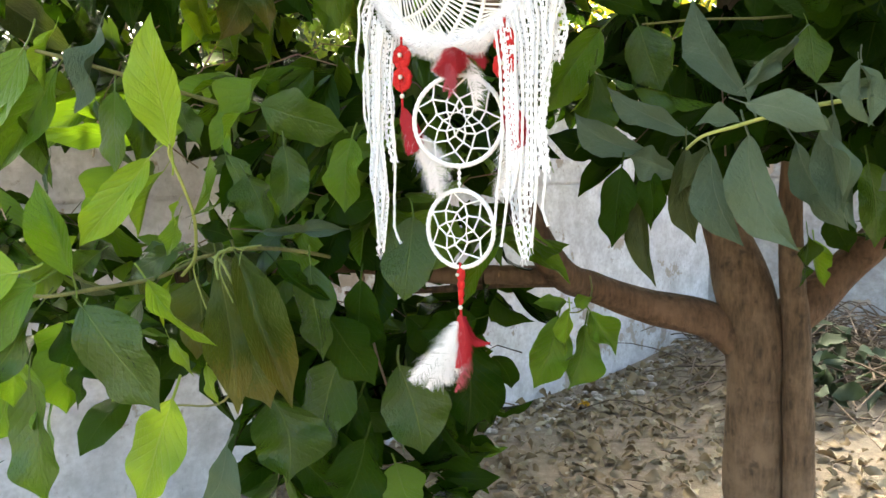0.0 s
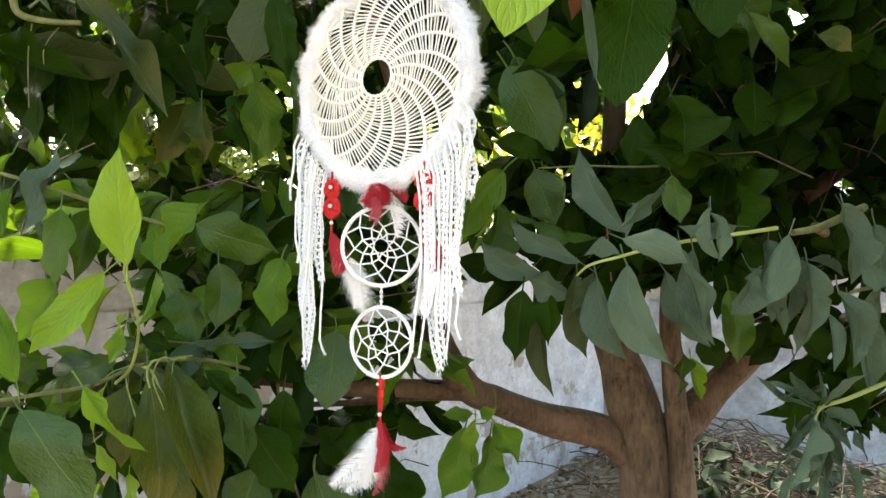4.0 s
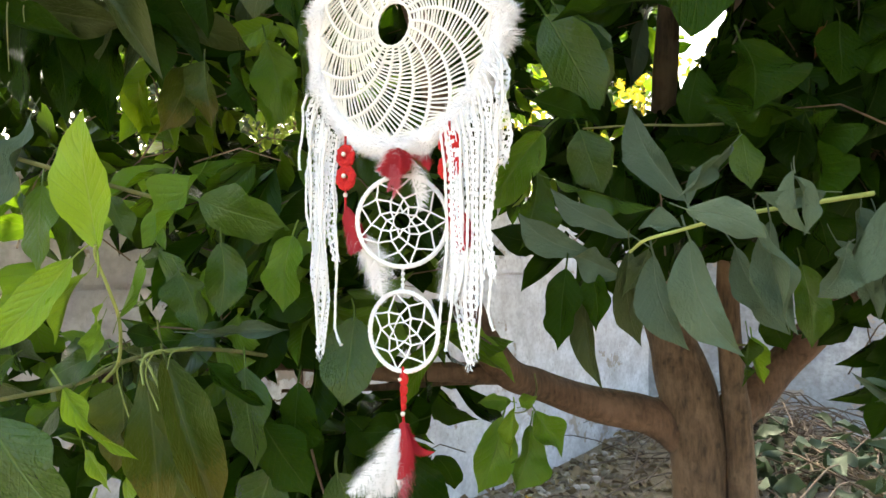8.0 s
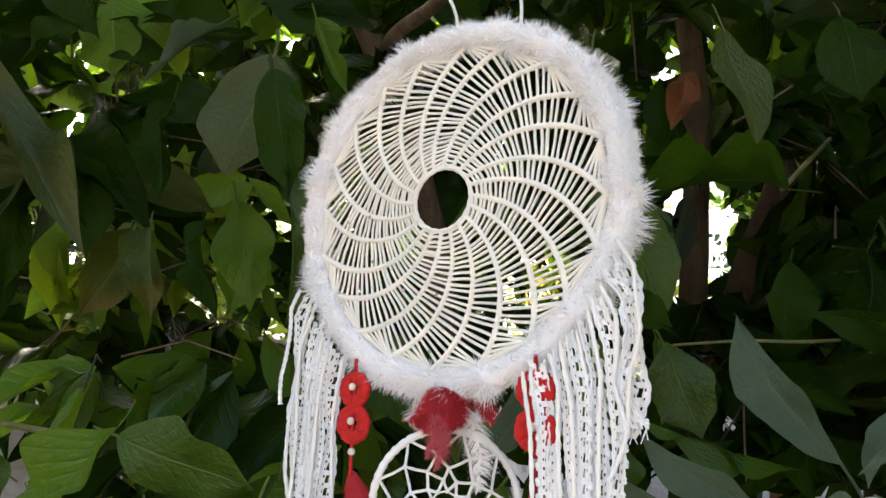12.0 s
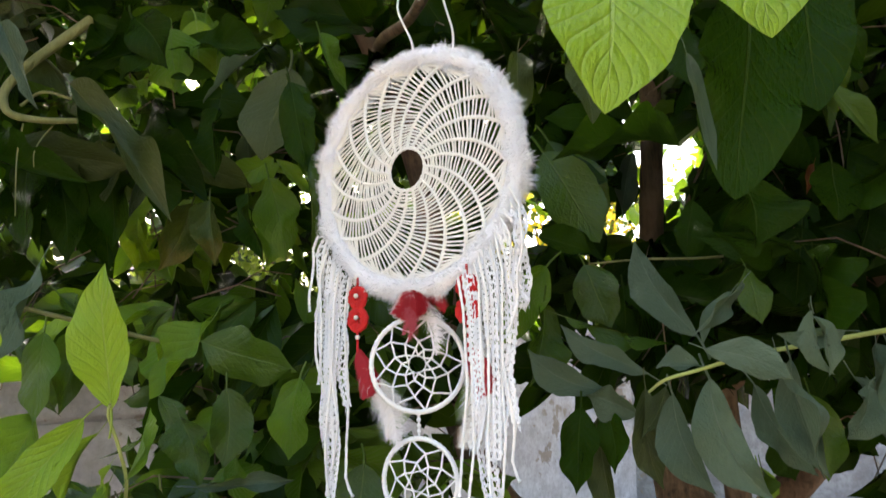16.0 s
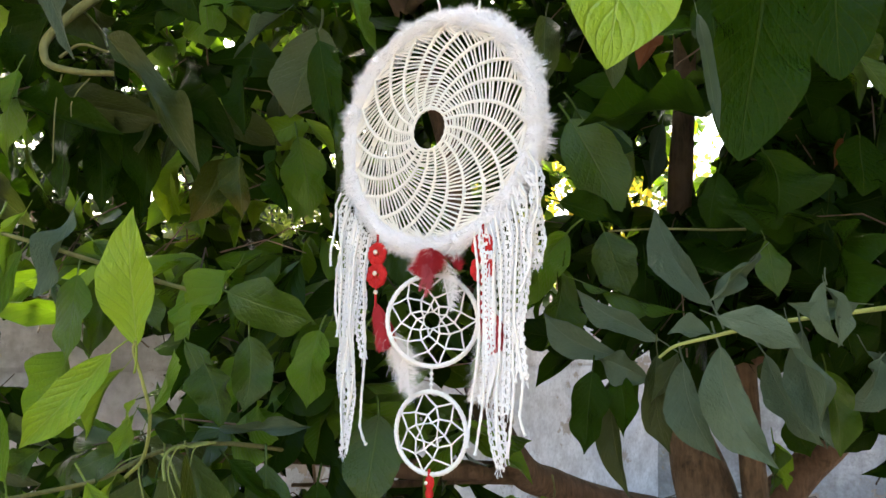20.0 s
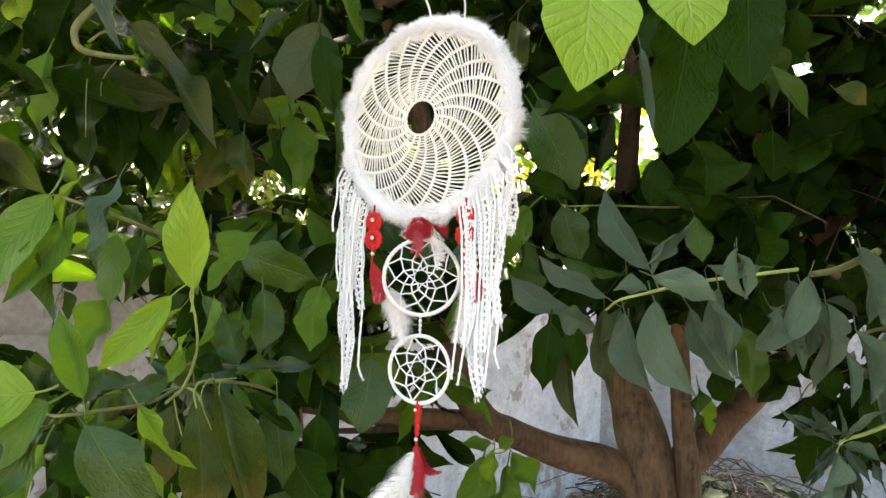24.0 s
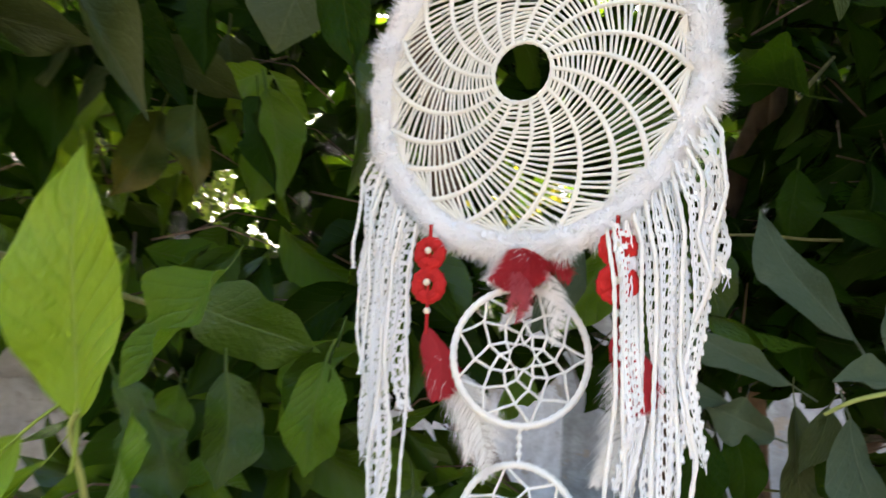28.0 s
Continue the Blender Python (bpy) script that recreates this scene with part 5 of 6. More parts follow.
branch = twig([(-0.308, 0.050, 1.245), (-0.286, 0.030, 1.238), (-0.271, 0.020, 1.217), (-0.260, 0.020, 1.197)], (0.0022, 0.0012), TWIG_LIME)
leaf(branch, -0.124, 0.132, 1.408, -0.147, 0.108, 1.298, 0.063, "green", 0)
leaf(branch, -0.330, 0.262, 1.943, -0.313, 0.238, 1.835, 0.067, "lime", 0, 20)
leaf(branch, -0.513, 0.212, 1.730, -0.523, 0.188, 1.605, 0.086, "deep", 0)
leaf(branch, -0.428, 0.232, 1.738, -0.385, 0.208, 1.628, 0.075, "deep", 10)
# slim level twig across the shaded leaves
branch = twig([(0.486, 0.270, 1.553), (0.406, 0.240, 1.545), (0.325, 0.210, 1.541), (0.241, 0.180, 1.532)], (0.0022, 0.0013), TWIG)
# thin arching twig
branch = twig([(-0.497, 0.100, 1.745), (-0.470, 0.100, 1.763), (-0.432, 0.100, 1.753)], (0.0022, 0.0016), TWIG)
# hanging stalk
branch = twig([(-0.492, 0.100, 1.721), (-0.485, 0.080, 1.668), (-0.476, 0.070, 1.593)], (0.0012, 0.0006), TWIG)
# hanging stalk
branch = twig([(-0.454, 0.100, 1.716), (-0.462, 0.090, 1.696), (-0.464, 0.080, 1.675), (-0.463, 0.080, 1.657)], (0.0012, 0.0006), TWIG)

# ---- dreamcatcher ----
HOOP_Z, HOOP_R = 1.616, 0.1335
catcher = thing("dreamcatcher", "white dreamcatcher with fur trim, lace strands and red feathers", "dreamcatcher", (0.012, 0, HOOP_Z), turn=-35)


def fur_ring():
    r = random.Random(5)
    g = Geo()
    a = np.linspace(0, 2 * math.pi, 190, endpoint=False)
    g.tube(np.stack([HOOP_R * np.cos(a), 0 * a, HOOP_R * np.sin(a)], 1), 0.0100, 14, closed=True)
    for v in g.v:
        for q in v:
            rad = np.array([q[0], 0, q[2]]) / math.hypot(q[0], q[2])
            mid = rad * HOOP_R
            q += (q - mid) * (0.30 * noise.noise((q[0] * 75, q[1] * 75, q[2] * 75)) + 0.18 * noise.noise((q[0] * 190, q[1] * 190, q[2] * 190)))
    verts, faces = [], []
    for k in range(42000):
        t, s = r.uniform(0, 2 * math.pi), r.uniform(0, 2 * math.pi)
        rad = Vector((math.cos(t), 0, math.sin(t)))
        out = rad * math.cos(s) + Vector((0, 1, 0)) * math.sin(s)
        along = Vector((-math.sin(t), 0, math.cos(t)))
        base = rad * HOOP_R + out * 0.008
        lump = 0.85 + 1.3 * noise.noise((base.x * 75, base.y * 75, base.z * 75))
        way = (out + along * r.gauss(0, 0.6) + Vector((r.gauss(0, 0.25), r.gauss(0, 0.25), -0.15))).normalized()
        tip = base + way * max(0.0035, r.uniform(0.005, 0.0115) * lump)
        side = way.cross(Vector((r.gauss(0, 1), r.gauss(0, 1), r.gauss(0, 1)))).normalized() * 0.00045
        n = len(verts)
        verts += [base - side, base + side, tip]
        faces.append((n, n + 1, n + 2))
    return g.add(verts, faces)


part("fur_trim", fur_ring(), FUR, catcher, "fluffy white faux-fur trim")


def spiral(a0, s):
    r = 0.0243 + (0.1250 - 0.0243) * s
    a = a0 - 0.52 * s - 0.20 * s * s
    return (r * math.cos(a), -0.003 - 0.010 * (1 - s) ** 1.5, r * math.sin(a))


def big_web():
    ribs, rungs = 20, 30
    hub = Geo()
    a = np.linspace(0, 2 * math.pi, 60, endpoint=False)
    hub.tube(np.stack([0.0238 * np.cos(a), 0 * a - 0.013, 0.0238 * np.sin(a)], 1), 0.0015 + 0.0003 * np.sin(a * 20), 6, closed=True)
    web = part("spiral_web", hub, CREAM, catcher, "cream cotton web spiralling round a round hole")
    r = random.Random(8)
    for k in range(ribs):
        a0 = 2 * math.pi * k / ribs + r.uniform(-0.02, 0.02)
        s = np.linspace(0, 1, 80)
        # plaited: the cord thickens and thins where the threads cross it
        part("rib", Geo().tube([spiral(a0, x) for x in s], 0.0018 + 0.0007 * s + 0.0003 * np.sin(s * rungs * 2 * math.pi), 6), CREAM, web)
    threads = Geo()
    fine = np.linspace(0, 1, 160)
    for k in range(ribs):
        a0, a1 = 2 * math.pi * k / ribs, 2 * math.pi * (k + 1) / ribs
        other = np.array([spiral(a1, x) for x in fine])
        slack = r.uniform(-3, 3)
        for j in range(rungs):
            s = min(1.0, (j + 0.6) / rungs + r.uniform(-0.005, 0.005))
            p = np.array(spiral(a0, s))
            q = other[min(159, max(0, int(np.linalg.norm(other - p, axis=1).argmin() + slack)))]
            threads.tube([p, (p + q) / 2 + np.array([0, r.uniform(-0.0012, 0.0012), r.uniform(-0.0004, 0.0004)]), q], 0.00122 * r.uniform(0.85, 1.12), 5, cap=False)
    tagged(part("cross_threads", threads, CREAM, web), kind="stuff")
    for k in range(9):
        p = spiral(r.uniform(0, 6.28), r.uniform(0.35, 0.95))
        part("sequin", Geo().ball((p[0], p[1] - 0.002, p[2]), 0.0016, 6, 4, (1, 0.4, 1)), SEQUIN, web)


big_web()


def wrapped_ring(name, radius, z, turn, label):
    """A small hoop wound with white cord, with a knotted net in it."""
    holder = Geo()
    n = 120
    a = np.linspace(0, 2 * math.pi, n, endpoint=False)
    holder.tube(np.stack([radius * np.cos(a), 0 * a, radius * np.sin(a)], 1), 0.0027 + 0.0004 * np.sin(a * 46), 8, closed=True)
    ob = part(name, holder, WHITE, catcher, label)
    ob.matrix_basis = pose(0, 0, z - HOOP_Z, 0, 0, turn)
    loops, r = (9 if radius > 0.045 else 7), random.Random(int(z * 1000))
    levels = [1.0, 0.70, 0.50, 0.34, 0.20] if radius > 0.045 else [1.0, 0.66, 0.44, 0.26]
    net = Geo()
    nodes = []
    for lv, q in enumerate(levels):
        off = 0.5 * (lv % 2)
        nodes.append([np.array([radius * q * math.cos(2 * math.pi * (k + off) / loops + r.uniform(-0.10, 0.10)) * 0.985, -0.001 * lv, radius * q * math.sin(2 * math.pi * (k + off) / loops + r.uniform(-0.10, 0.10)) * 0.985]) for k in range(loops)])
    for lv in range(1, len(levels)):
        for k in range(loops):
            b = nodes[lv][k]
            for other in (nodes[lv - 1][k], nodes[lv - 1][(k + (1 if lv % 2 else -1)) % loops]):
                net.tube([other, (other + b) / 2 * 0.985, b], 0.0011, 5, cap=False)
            net.ball(b, 0.0018, 5, 4)
    net.tube(nodes[-1] + [nodes[-1][0]], 0.0008, 5)
    part("net", net, WHITE, ob, "knotted white thread net")
    return ob


wrapped_ring("upper_small_hoop", 0.0505, 1.4005, 31, "small hoop wound with white cord")
wrapped_ring("lower_small_hoop", 0.0440, 1.2785, 8, "smaller hoop wound with white cord")

# cords between the hoops and up to the branch
def knots(z0, z1, step=0.006):
    g = Geo()
    g.tube([(0, 0, z0 - HOOP_Z), (0, 0, z1 - HOOP_Z)], 0.0012, 6)
    z = z0
    while z > z1:
        g.ball((0, 0, z - HOOP_Z), 0.0026, 7, 5, (1, 1, 0.9))
        z -= step
    return g


part("knotted_cord", knots(1.348, 1.324), WHITE, catcher)
part("cord", Geo().tube([(0, 0, -0.135), (0, -0.002, -0.165)], 0.0012, 6), RED, catcher)
for x0, x1 in ((0.000, -0.012), (0.058, 0.052)):
    part("hanging_cord", Geo().tube(curve([(x0, 0, 0.128), (x0 * 0.98 + 0.001, 0, 0.155), (x1, -0.01, 0.20), (x1, 0.012, 0.245), (x1 - 0.004, 0.03, 0.255), (x1 - 0.008, 0.045, 0.235)], 26), 0.0013, 6), WHITE, catcher, "thin white hanging cord")
part("cord_knot", Geo().tube(curve([(-0.018, 0.0, 0.232), (-0.026, -0.012, 0.245), (-0.012, -0.01, 0.25), (0.004, -0.006, 0.238), (0.02, -0.008, 0.23), (0.035, -0.006, 0.236), (0.05, 0.0, 0.25)], 40), 0.0012, 6), WHITE, catcher)


def cord_strand(x, z0, z1, seed, curl=0.0):
    r = random.Random(seed)
    n = 60
    s = np.linspace(0, 1, n)
    sway = [r.uniform(-0.008, 0.008) for _ in range(5)]
    px = x * (0.93 + 0.07 * np.minimum(1, s * 6)) + np.interp(s, np.linspace(0, 1, 5), sway) * s + curl * np.maximum(0, s - 0.9) / 0.1
    py = -0.021 + 0.004 * (seed % 3) + 0.004 * np.sin(s * 5 + seed) * s
    pz = z0 + (z1 - z0) * s + abs(curl) * 0.5 * (np.maximum(0, s - 0.93) / 0.07) ** 2
    return Geo().tube(np.stack([px, py, pz], 1), 0.0016 + 0.0003 * np.sin(s * 260) + 0.0006 * (s > 0.985), 6)


def lace_strand(x, z0, z1, seed):
    """A narrow lace ribbon: a woven band with a row of eyelets, corded edges and picots along one side."""
    r = random.Random(seed)
    n = max(8, int((z0 - z1) / 0.0018))
    g = Geo()
    sway = [r.uniform(-0.006, 0.006) for _ in range(5)]
    turn = [0.35 + r.uniform(-1.15, 1.15) for _ in range(6)]
    width = r.uniform(0.0075, 0.0115)
    deep = -0.0165 + 0.0075 * r.random()
    knots_at = np.linspace(0, 1, 6)

    def at(s, u):
        c = x * (0.93 + 0.07 * min(1.0, s * 6)) + np.interp(s, np.linspace(0, 1, 5), sway) * s * 1.6
        t = np.interp(s, knots_at, turn)
        return np.array([c + u * width * 0.5 * math.cos(t), deep + u * width * 0.5 * math.sin(t), z0 + (z1 - z0) * s])

    grid = np.linspace(0, 1, n)
    cols = (-1, -0.62, -0.34, 0.34, 0.62, 1)
    verts = [at(s, u) for s in grid for u in cols]
    faces = []
    for i in range(n - 1):
        for k in range(5):
            eyelet = k == 2 and i % 5 < 3
            slit = k in (1, 3) and (i + k) % 3 == 0
            if not eyelet and not slit:
                faces.append((i * 6 + k, i * 6 + k + 1, (i + 1) * 6 + k + 1, (i + 1) * 6 + k))
    g.add(verts, faces)
    for u in (-1, -0.34, 0.34, 1):
        g.tube([at(s, u + 0.08 * math.sin(i * 1.3 + u)) for i, s in enumerate(grid)], 0.00055 if abs(u) < 1 else 0.00085, 4)
    side = 1 if seed % 2 else -1
    for i in range(0, n, 5):
        for d in (-0.5, 0.5):
            g.ball(at(grid[i], side * 1.22) + np.array([0, 0, d * 0.002]), 0.0018 * r.uniform(0.7, 1.2), 5, 4)
    for k in range(7):
        e = at(1.0, r.uniform(-1, 1))
        g.tube([e, e + np.array([r.uniform(-0.004, 0.004), r.uniform(-0.002, 0.002), -r.uniform(0.003, 0.010)])], 0.0004, 3)
    return g


def edge_z(x):
    """Height of the hoop's lower half at x."""
    return -math.sqrt(max(0.0, 0.138**2 - x * x)) if abs(x) < 0.138 else 0.0


def strands():
    left = [(-0.143, "c", -0.150), (-0.141, "l", -0.162), (-0.138, "c", -0.245), (-0.136, "l", -0.290), (-0.131, "c", -0.235), (-0.127, "l", -0.358), (-0.121, "l", -0.300), (-0.117, "c", -0.362), (-0.112, "l", -0.370), (-0.106, "c", -0.330), (-0.102, "l", -0.260), (-0.097, "c", -0.362)]
    right = [(0.077, "c", -0.345), (0.081, "c", -0.352), (0.086, "l", -0.300), (0.091, "l", -0.364), (0.096, "c", -0.240), (0.101, "l", -0.352), (0.106, "c", -0.344), (0.111, "l", -0.310), (0.115, "c", -0.352), (0.120, "l", -0.296), (0.125, "c", -0.335), (0.131, "l", -0.275), (0.136, "c", -0.190), (0.141, "l", -0.160), (0.146, "l", -0.166), (0.149, "c", -0.158)]
    for k, (x, sort, z1) in enumerate(left + right):
        x *= 0.965
        z0 = edge_z(x * 0.92) - 0.006
        if sort == "c":
            part("cord_strand", cord_strand(x, z0, z1, k, 0.012 if k in (22, 11) else 0.0), WHITE, catcher)
        else:
            part("lace_strand", lace_strand(x, z0, z1, k), LACE, catcher)


strands()


def crochet_flower(x, z, parent, k=1.0):
    """A flat crocheted oval ring with a small eye and a pearl in it."""
    g = Geo()
    a = np.linspace(0, 2 * math.pi, 40, endpoint=False)
    for rx, rz, thick in ((0.0070, 0.0092, 0.0036), (0.0092, 0.0116, 0.0028), (0.0046, 0.0068, 0.0026)):
        g.tube(np.stack([x + 1.3 * rx * k * np.cos(a), -0.012 + 0.0006 * np.sin(a * 7), z + rz * k * np.sin(a)], 1), thick + 0.0005 * np.sin(a * 13), 7, closed=True)
    ob = part("crochet_disc", g, RED, parent, "red crochet disc")
    part("pearl", Geo().ball((x, -0.0155, z + 0.002), 0.0029, 10, 8), PEARL, ob)


def feather(name, base, tip, width, material, parent, seed, fluff=0.5, label="", n=240, bend=0.15):
    """A quill with fine barbs, fluffy near its base and closer towards its tip."""
    r = random.Random(seed)
    b, t = np.array(base), np.array(tip)
    way = t - b
    length = np.linalg.norm(way)
    way /= length
    side = np.cross(way, [0, 1, 0.01])
    side /= np.linalg.norm(side)
    front = np.cross(side, way)
    s = np.linspace(0, 1, 12)
    line = b + way * (s * length)[:, None] + side * (bend * length * np.sin(s * math.pi))[:, None]
    g = Geo().tube(line, 0.0005 * (1.1 - s), 4)
    verts, faces = [], []
    for k in range(n):
        q = r.random() ** 0.9
        root = np.array([np.interp(q, s, line[:, i]) for i in range(3)])
        sg = r.choice((-1, 1))
        w = width * math.sin(math.pi * min(1, 0.12 + q * 0.86)) ** 0.7 * r.uniform(0.6, 1.1)
        loose = fluff * r.gauss(0, 0.5)
        d1 = side * sg * (0.75 + loose * 0.3) + way * (0.55 + 0.25 * loose) + front * (0.25 * r.gauss(0, 1) * (fluff + 0.15))
        d1 /= np.linalg.norm(d1)
        mid = root + d1 * w * 0.55
        w *= 0.6 + 0.8 * r.random() * min(1.0, fluff + 0.2)
        end = mid + (d1 + way * 0.5 + np.array([0, 0, -0.25]) * fluff + front * 0.3 * r.gauss(0, 1) * fluff) * w * 0.5
        th = way * (0.0009 if fluff < 0.45 else 0.00028)
        m = len(verts)
        verts += [root - th, root + th, mid + th * 0.8, mid - th * 0.8, end]
        faces += [(m, m + 1, m + 2, m + 3), (m + 3, m + 2, m + 4)]
    g.add(verts, faces)
    return part(name, g, material, parent, label)


for sx in (-1, 1):
    x = 0.0745 * sx
    chain = part("red_chain", Geo().tube([(x, -0.012, -0.115), (x, -0.013, -0.201)], 0.0014, 6), RED, catcher, "red crochet chain with pearls")
    for dz, k in ((-0.138, 0.95), (-0.163, 1.05)):
        crochet_flower(x, dz, chain, k)
    part("pearl", Geo().ball((x, -0.013, -0.183), 0.0029, 10, 8), PEARL, chain)
    feather("red_feather", (x, -0.012, -0.196), (x + 0.012, -0.014, -0.250), 0.021, FEATHER_RED, catcher, 31 + sx, 0.12, "red feather", 1500)
    for q, (dx, dz, w) in enumerate(((0.052, -0.305, 0.024), (0.034, -0.295, 0.018)) if sx < 0 else ((-0.016, -0.300, 0.022), (0.004, -0.290, 0.018))):
        feather("white_feather", (x + 0.001, -0.010 + 0.004 * q, -0.215), (x + dx, -0.008 + 0.005 * q, dz), w, FEATHER_WHITE, catcher, 41 + sx + 7 * q, 0.9, "fluffy white feather", 900)
# the tuft under the big hoop: red down with pink and white
for k in range(9):
    a = -0.9 + 1.8 * k / 8
    feather("red_feather", (0.003 * math.sin(a), -0.012 - 0.001 * (k % 3), -0.136), (0.024 * math.sin(a), -0.018 + 0.004 * (k % 3), -0.138 - 0.030 * math.cos(a * 0.8)), 0.0115, FEATHER_RED, catcher, 51 + k, 1.0, "fluffy red feather", 420)
for dx, dz in ((0.003, -0.192), (0.009, -0.182), (-0.004, -0.184)):
    feather("pink_feather", (dx * 0.4, -0.017, -0.154), (dx, -0.020, dz), 0.008, FEATHER_PINK, catcher, int(900 + dx * 1000), 0.9, "pink downy feather", 300)
feather("white_feather", (-0.004, -0.008, -0.134), (-0.026, -0.010, -0.160), 0.014, FEATHER_WHITE, catcher, 64, 1.0, "fluffy white feather", 500)
feather("white_feather", (0.004, 0.0, -0.140), (0.024, 0.003, -0.205), 0.016, FEATHER_WHITE, catcher, 65, 0.9, "fluffy white feather", 500)
feather("red_feather", (0.006, 0.004, -0.136), (0.034, 0.006, -0.160), 0.012, FEATHER_RED, catcher, 69, 0.7, "fluffy red feather", 420)

# tail under the lower hoop
Z = HOOP_Z
tail = part("red_tail", Geo().tube(curve([(0, -0.001, 1.24 - Z), (0.001, -0.002, 1.225 - Z), (-0.001, -0.002, 1.205 - Z), (0, 0, 1.175 - Z)], 16), [0.0016] * 16, 6), RED, catcher, "red crochet tail with beads")
for zz, w in ((1.226, 0.0065), (1.2145, 0.0055), (1.204, 0.0045), (1.196, 0.0035)):
    part("crochet_disc", Geo().ball((0.001, -0.001, zz - Z), w, 10, 7, (0.9, 0.7, 1.25)), RED, tail)
part("pearl", Geo().ball((0.0005, -0.007, 1.2265 - Z), 0.0022, 8, 6), PEARL, tail)
part("pearl", Geo().ball((0, -0.002, 1.188 - Z), 0.0028, 10, 8), PEARL, tail)
feather("red_feather", (0.001, -0.003, 1.180 - Z), (0.002, -0.012, 1.120 - Z), 0.016, FEATHER_RED, catcher, 61, 0.25, "red feather", 600)
feather("red_feather", (0.001, -0.002, 1.165 - Z), (-0.001, -0.012, 1.090 - Z), 0.014, FEATHER_PINK, catcher, 66, 0.6, "pale red downy feather", 360)
feather("red_feather", (0.002, 0, 1.178 - Z), (0.036, 0.006, 1.150 - Z), 0.009, FEATHER_RED, catcher, 62, 0.2, "curved red feather", 520, bend=-0.3)
for q, (dx, dz) in enumerate(((-0.050, 1.100), (-0.034, 1.092), (-0.018, 1.098))):
    feather("white_feather", (-0.001, -0.005 + 0.003 * q, 1.172 - Z), (dx, -0.035 + 0.012 * q, dz - Z), 0.022, FEATHER_WHITE, catcher, 63 + 10 * q, 0.75, "fluffy white feather", 620, bend=0.08)

# ---- litter on the ground ----


def litter():
    r = random.Random(21)
    far = Vector((5.1, 5.7)).normalized()

    def inside(x, y):
        # on the garden's side of both walls
        return (x + 3.6) * far.y - (y + 0.72) * far.x > 0.05 and y < 5.0 - 0.218 * (x - 1.36)

    for name, mat, n, size in (("dry_leaves", LITTER, 3000, 0.065), ("bleached_leaves", LITTER_PALE, 1300, 0.06)):
        g = Geo()
        made = 0
        while made < n:
            x, y = r.uniform(-1.2, 4.2), r.uniform(1.2, 5.2)
            if not inside(x, y) or (x > 1.35 and y > 2.6 and r.random() < 0.6):
                continue
            made += 1
            sv, sf, su = r.choice(FLAT)
            length = size * r.uniform(0.4, 1.5)
            a, tilt = r.uniform(0, 6.28), r.gauss(0, 0.28)
            v = sv * np.array([length * r.uniform(0.35, 0.55), length, length * 1.1])
            rot = np.array(Euler((tilt, r.gauss(0, 0.35), a)).to_matrix())
            z = ground_height(x, y)
            g.add(v @ rot.T + np.array([x, y, z + 0.012 + 0.012 * r.random()]), sf)
        solid(name, g, mat, "curled dry fallen leaves scattered over the earth", "leaf litter", kind="stuff")
    g = Geo()
    for k in range(420):
        x, y = r.uniform(-0.8, 4.0), r.uniform(1.6, 5.0)
        if not inside(x, y):
            continue
        a, l = r.uniform(0, 6.28), r.uniform(0.04, 0.2)
        z = ground_height(x, y) + 0.006
        g.tube([(x, y, z), (x + l * 0.5 * math.cos(a), y + l * 0.5 * math.sin(a), z + 0.008), (x + l * math.cos(a + 0.2), y + l * math.sin(a + 0.2), z)], r.uniform(0.0012, 0.003), 4)
    solid("fallen_twigs", g, STICK, "thin dry twigs lying on the earth", "twigs", kind="stuff")
    pile = thing("brush_pile", "tangled pile of dead brown twigs by the wall", "brushwood", (2.1, 3.9, ground_height(2.1, 3.9)))
    made = 0
    while made < 290:
        x, y = r.gauss(2.1, 0.5), r.gauss(3.9, 0.42)
        if not inside(x, y):
            continue
        made += 1
        a, l = r.uniform(0, 6.28), r.uniform(0.25, 0.95)
        z = ground_height(x, y) + r.uniform(0, 0.2)
        c, s = math.cos(a), math.sin(a)
        line = curve([(x - c * l / 2, y - s * l / 2, max(ground_height(x, y), z - 0.06)), (x, y, z + r.uniform(0, 0.08)), (x + c * l / 2, y + s * l / 2, max(ground_height(x, y), z - 0.05))], 6) - np.array(pile.location)
        part("stick", Geo().tube(line, np.linspace(1, 0.5, 6) * r.uniform(0.003, 0.008), 5), STICK, pile)
    greens = Geo()
    for k in range(130):
        x, y = r.choice(((1.75, 3.75), (2.1, 3.35), (2.5, 3.6), (1.6, 3.3)))
        x, y = x + r.gauss(0, 0.14), y + r.gauss(0, 0.13)
        sv, sf, su = r.choice(FLAT)
        length = r.uniform(0.10, 0.2)
        rot = np.array(Euler((r.uniform(-0.3, 0.9), r.gauss(0, 0.4), r.uniform(0, 6.28))).to_matrix())
        greens.add((sv * np.array([length * 0.45, length, length])) @ rot.T + np.array([x, y, ground_height(x, y) + r.uniform(0.05, 0.22)]), sf)
    solid("weeds", greens, FAR_DARK, "dark green weeds on the brush pile", "weeds", kind="stuff")
    stones = Geo()
    for k in range(160):
        d = r.uniform(0, 1)
        x, y = -0.3 + 1.75 * d + abs(r.gauss(0.12, 0.12)), 2.95 + 1.95 * d - abs(r.gauss(0.1, 0.1))
        if inside(x, y):
            q = r.uniform(0.008, 0.035)
            stones.ball((x, y, ground_height(x, y) + q * 0.3), q, 6, 4, (1, r.uniform(0.6, 1), 0.6))
    solid("rubble", stones, STONE, "pale crumbs of plaster fallen along the wall", "rubble", kind="stuff", smooth=False)
    sv, sf, su = FLAT[2]
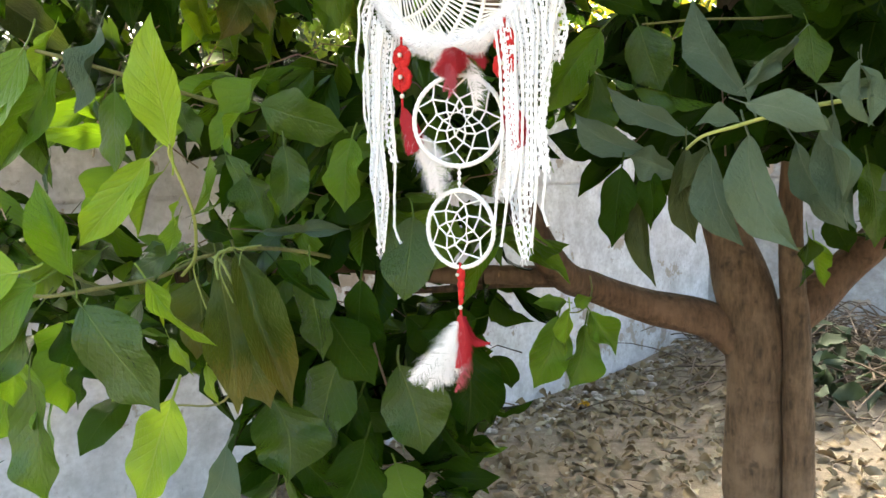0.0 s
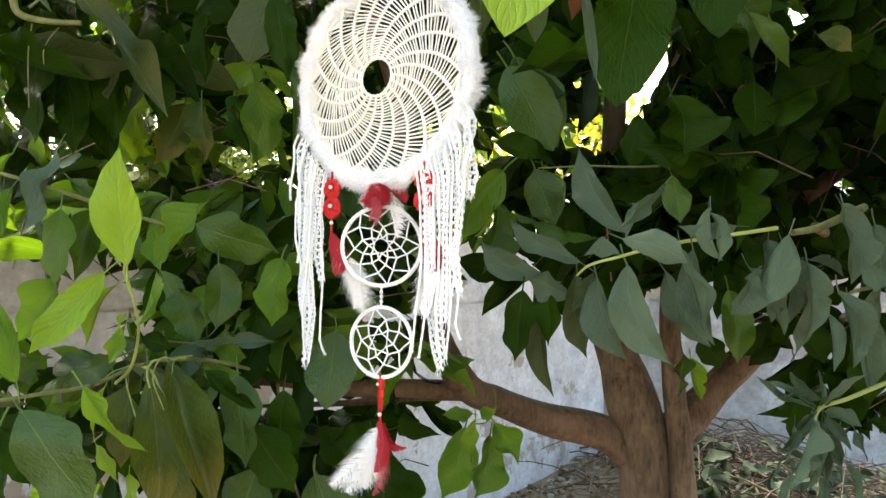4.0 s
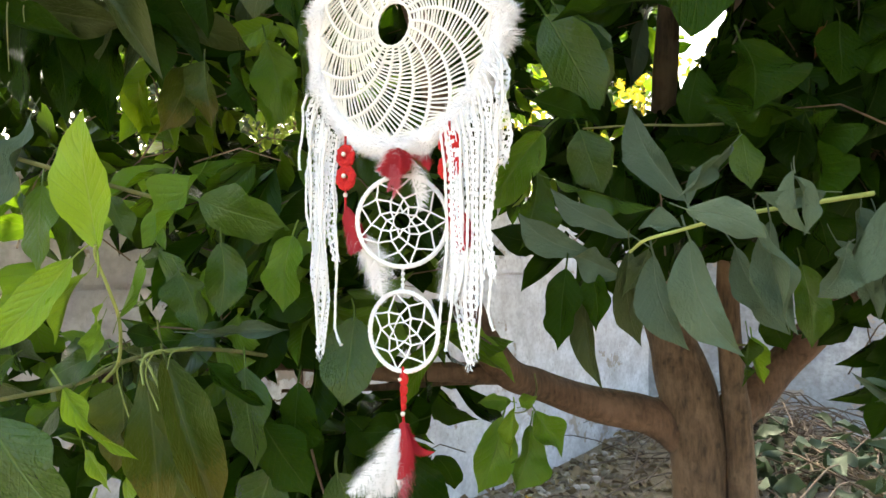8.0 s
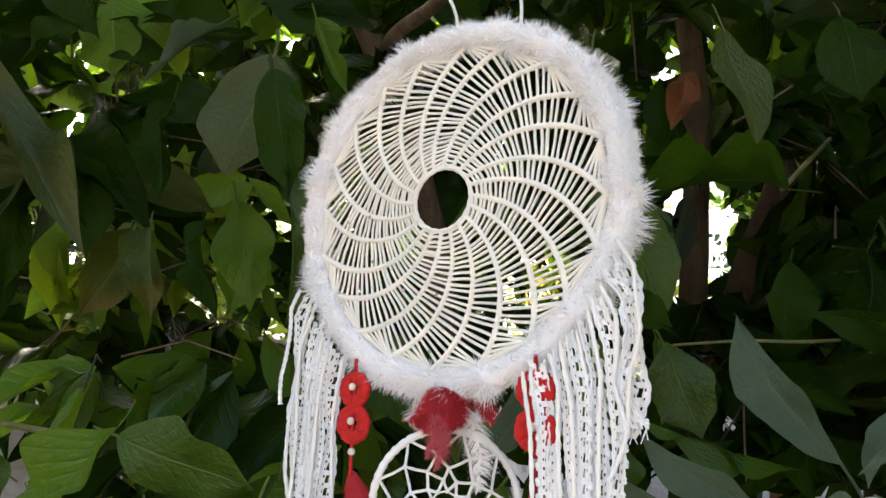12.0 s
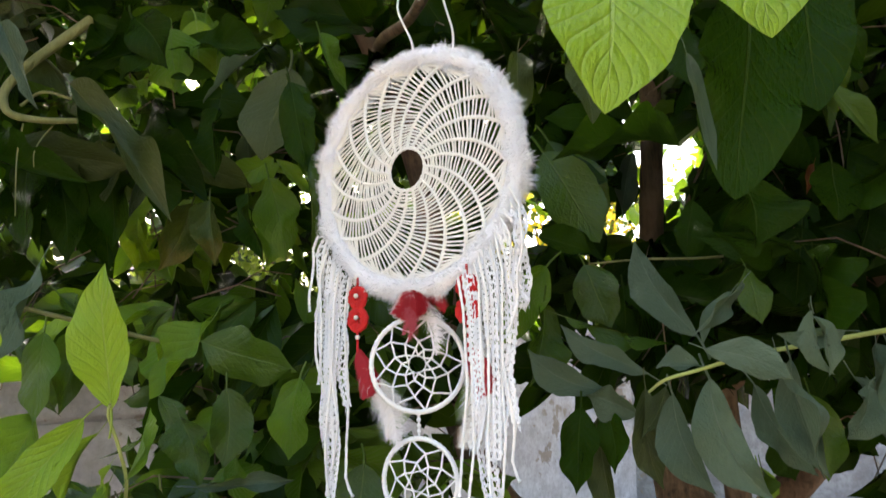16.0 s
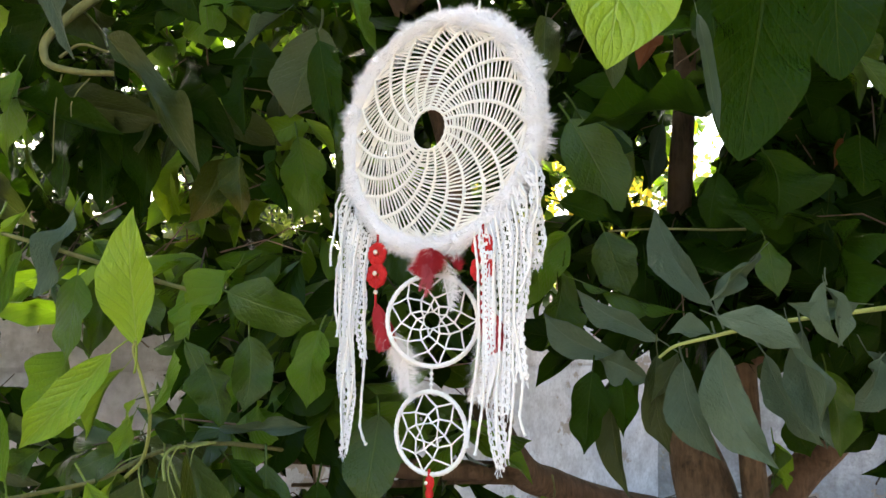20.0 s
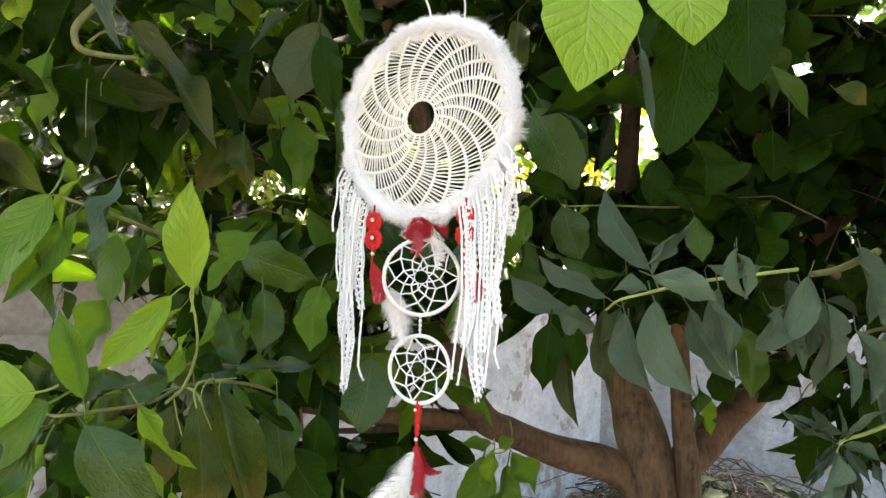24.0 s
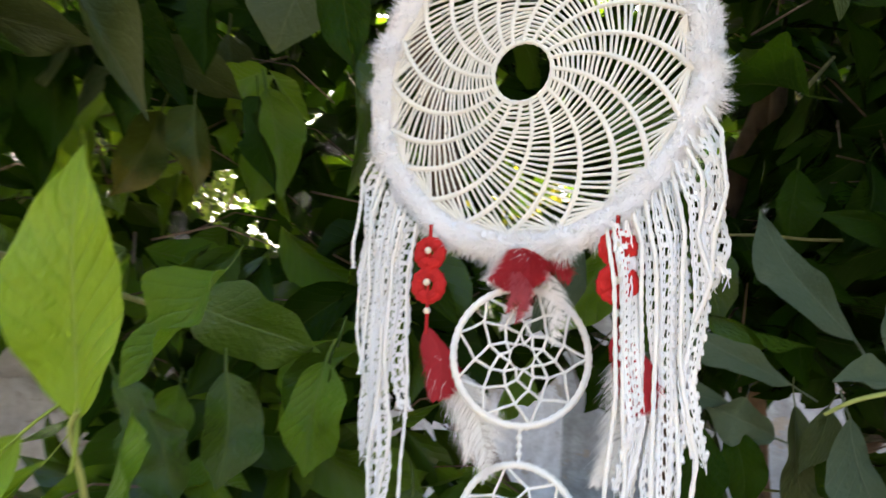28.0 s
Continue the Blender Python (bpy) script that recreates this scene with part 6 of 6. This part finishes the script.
    y = Geo()
    for dx, dy, a in ((0, 0, 0.3), (0.03, 0.02, 1.9)):
        rot = np.array(Euler((0.5, 0.3, a)).to_matrix())
        y.add((sv * np.array([0.05, 0.08, 0.09])) @ rot.T + np.array([0.42 + dx, 3.28 + dy, ground_height(0.42, 3.28) + 0.02]), sf)
    solid("yellow_leaf", y, YELLOW, "single bright yellow fallen leaf on the earth", "leaf")


litter()

# ---- greenery beyond the wall ----


def far_bush(name, label, material, seed, centre, spread, n, size):
    """A bush of many small leaves on a few stems, standing beyond the wall."""
    r = random.Random(seed)
    ob = thing(name, label, "bush", (centre[0], centre[1], 0))
    stems = []
    for k in range(7):
        tip = (r.gauss(0, spread[0] * 0.6), r.gauss(0, spread[1] * 0.6), centre[2] + r.uniform(-0.3, 0.8) * spread[2])
        stems.append(tip)
        part("stem", Geo().tube(curve([(r.gauss(0, 0.1), r.gauss(0, 0.1), -0.05), (tip[0] * 0.4, tip[1] * 0.4, tip[2] * 0.55), tip], 10), np.linspace(0.03, 0.008, 10), 6), BARK, ob)
    g = Geo()
    clumps = [(r.gauss(0, spread[0]), r.gauss(0, spread[1]), centre[2] + r.gauss(0, spread[2])) for _ in range(n // 14)]
    for k in range(n):
        c = r.choice(clumps)
        p = np.array([c[0] + r.gauss(0, 0.13), c[1] + r.gauss(0, 0.13), c[2] + r.gauss(0, 0.11)])
        sv, sf, su = r.choice(FLAT)
        length = size * r.uniform(0.6, 1.4)
        rot = np.array(Euler((r.uniform(-1.8, 0.6), r.gauss(0, 0.7), r.uniform(0, 6.28))).to_matrix())
        g.add((sv * np.array([length * 0.55, length, length])) @ rot.T + p, sf)
    tagged(part("foliage", g, material, ob), kind="stuff")


far_bush("ivy_bush", "dark small-leaved bush growing behind the wall", FAR_DARK, 71, (-2.37, 3.40, 2.26), (0.7, 0.35, 0.4), 3000, 0.07)
far_bush("ivy_bush", "dark small-leaved bush growing behind the wall", FAR_DARK, 72, (-1.2, 5.4, 2.1), (1.0, 0.4, 0.45), 2400, 0.07)
# bright leaf colour makes the next three bushes look sunlit
far_bush("sunlit_bush", "yellow-green bush behind the wall, coloured as if sunlit", FAR_LIME, 73, (-1.44, 4.60, 2.46), (0.7, 0.4, 0.4), 2200, 0.08)
far_bush("sunlit_bush", "yellow-green bush behind the wall, coloured as if sunlit", FAR_LIME, 76, (0.9, 6.4, 2.3), (0.8, 0.5, 0.4), 1800, 0.08)
far_bush("yellow_bush", "yellow bush behind the wall, sunlight put into its leaf colour", FAR_GOLD, 74, (1.25, 6.60, 2.95), (0.55, 0.4, 0.32), 1800, 0.09)
far_bush("ivy_bush", "dark small-leaved bush growing behind the wall", FAR_DARK, 75, (4.9, 6.4, 2.4), (1.1, 0.5, 0.6), 2200, 0.08)
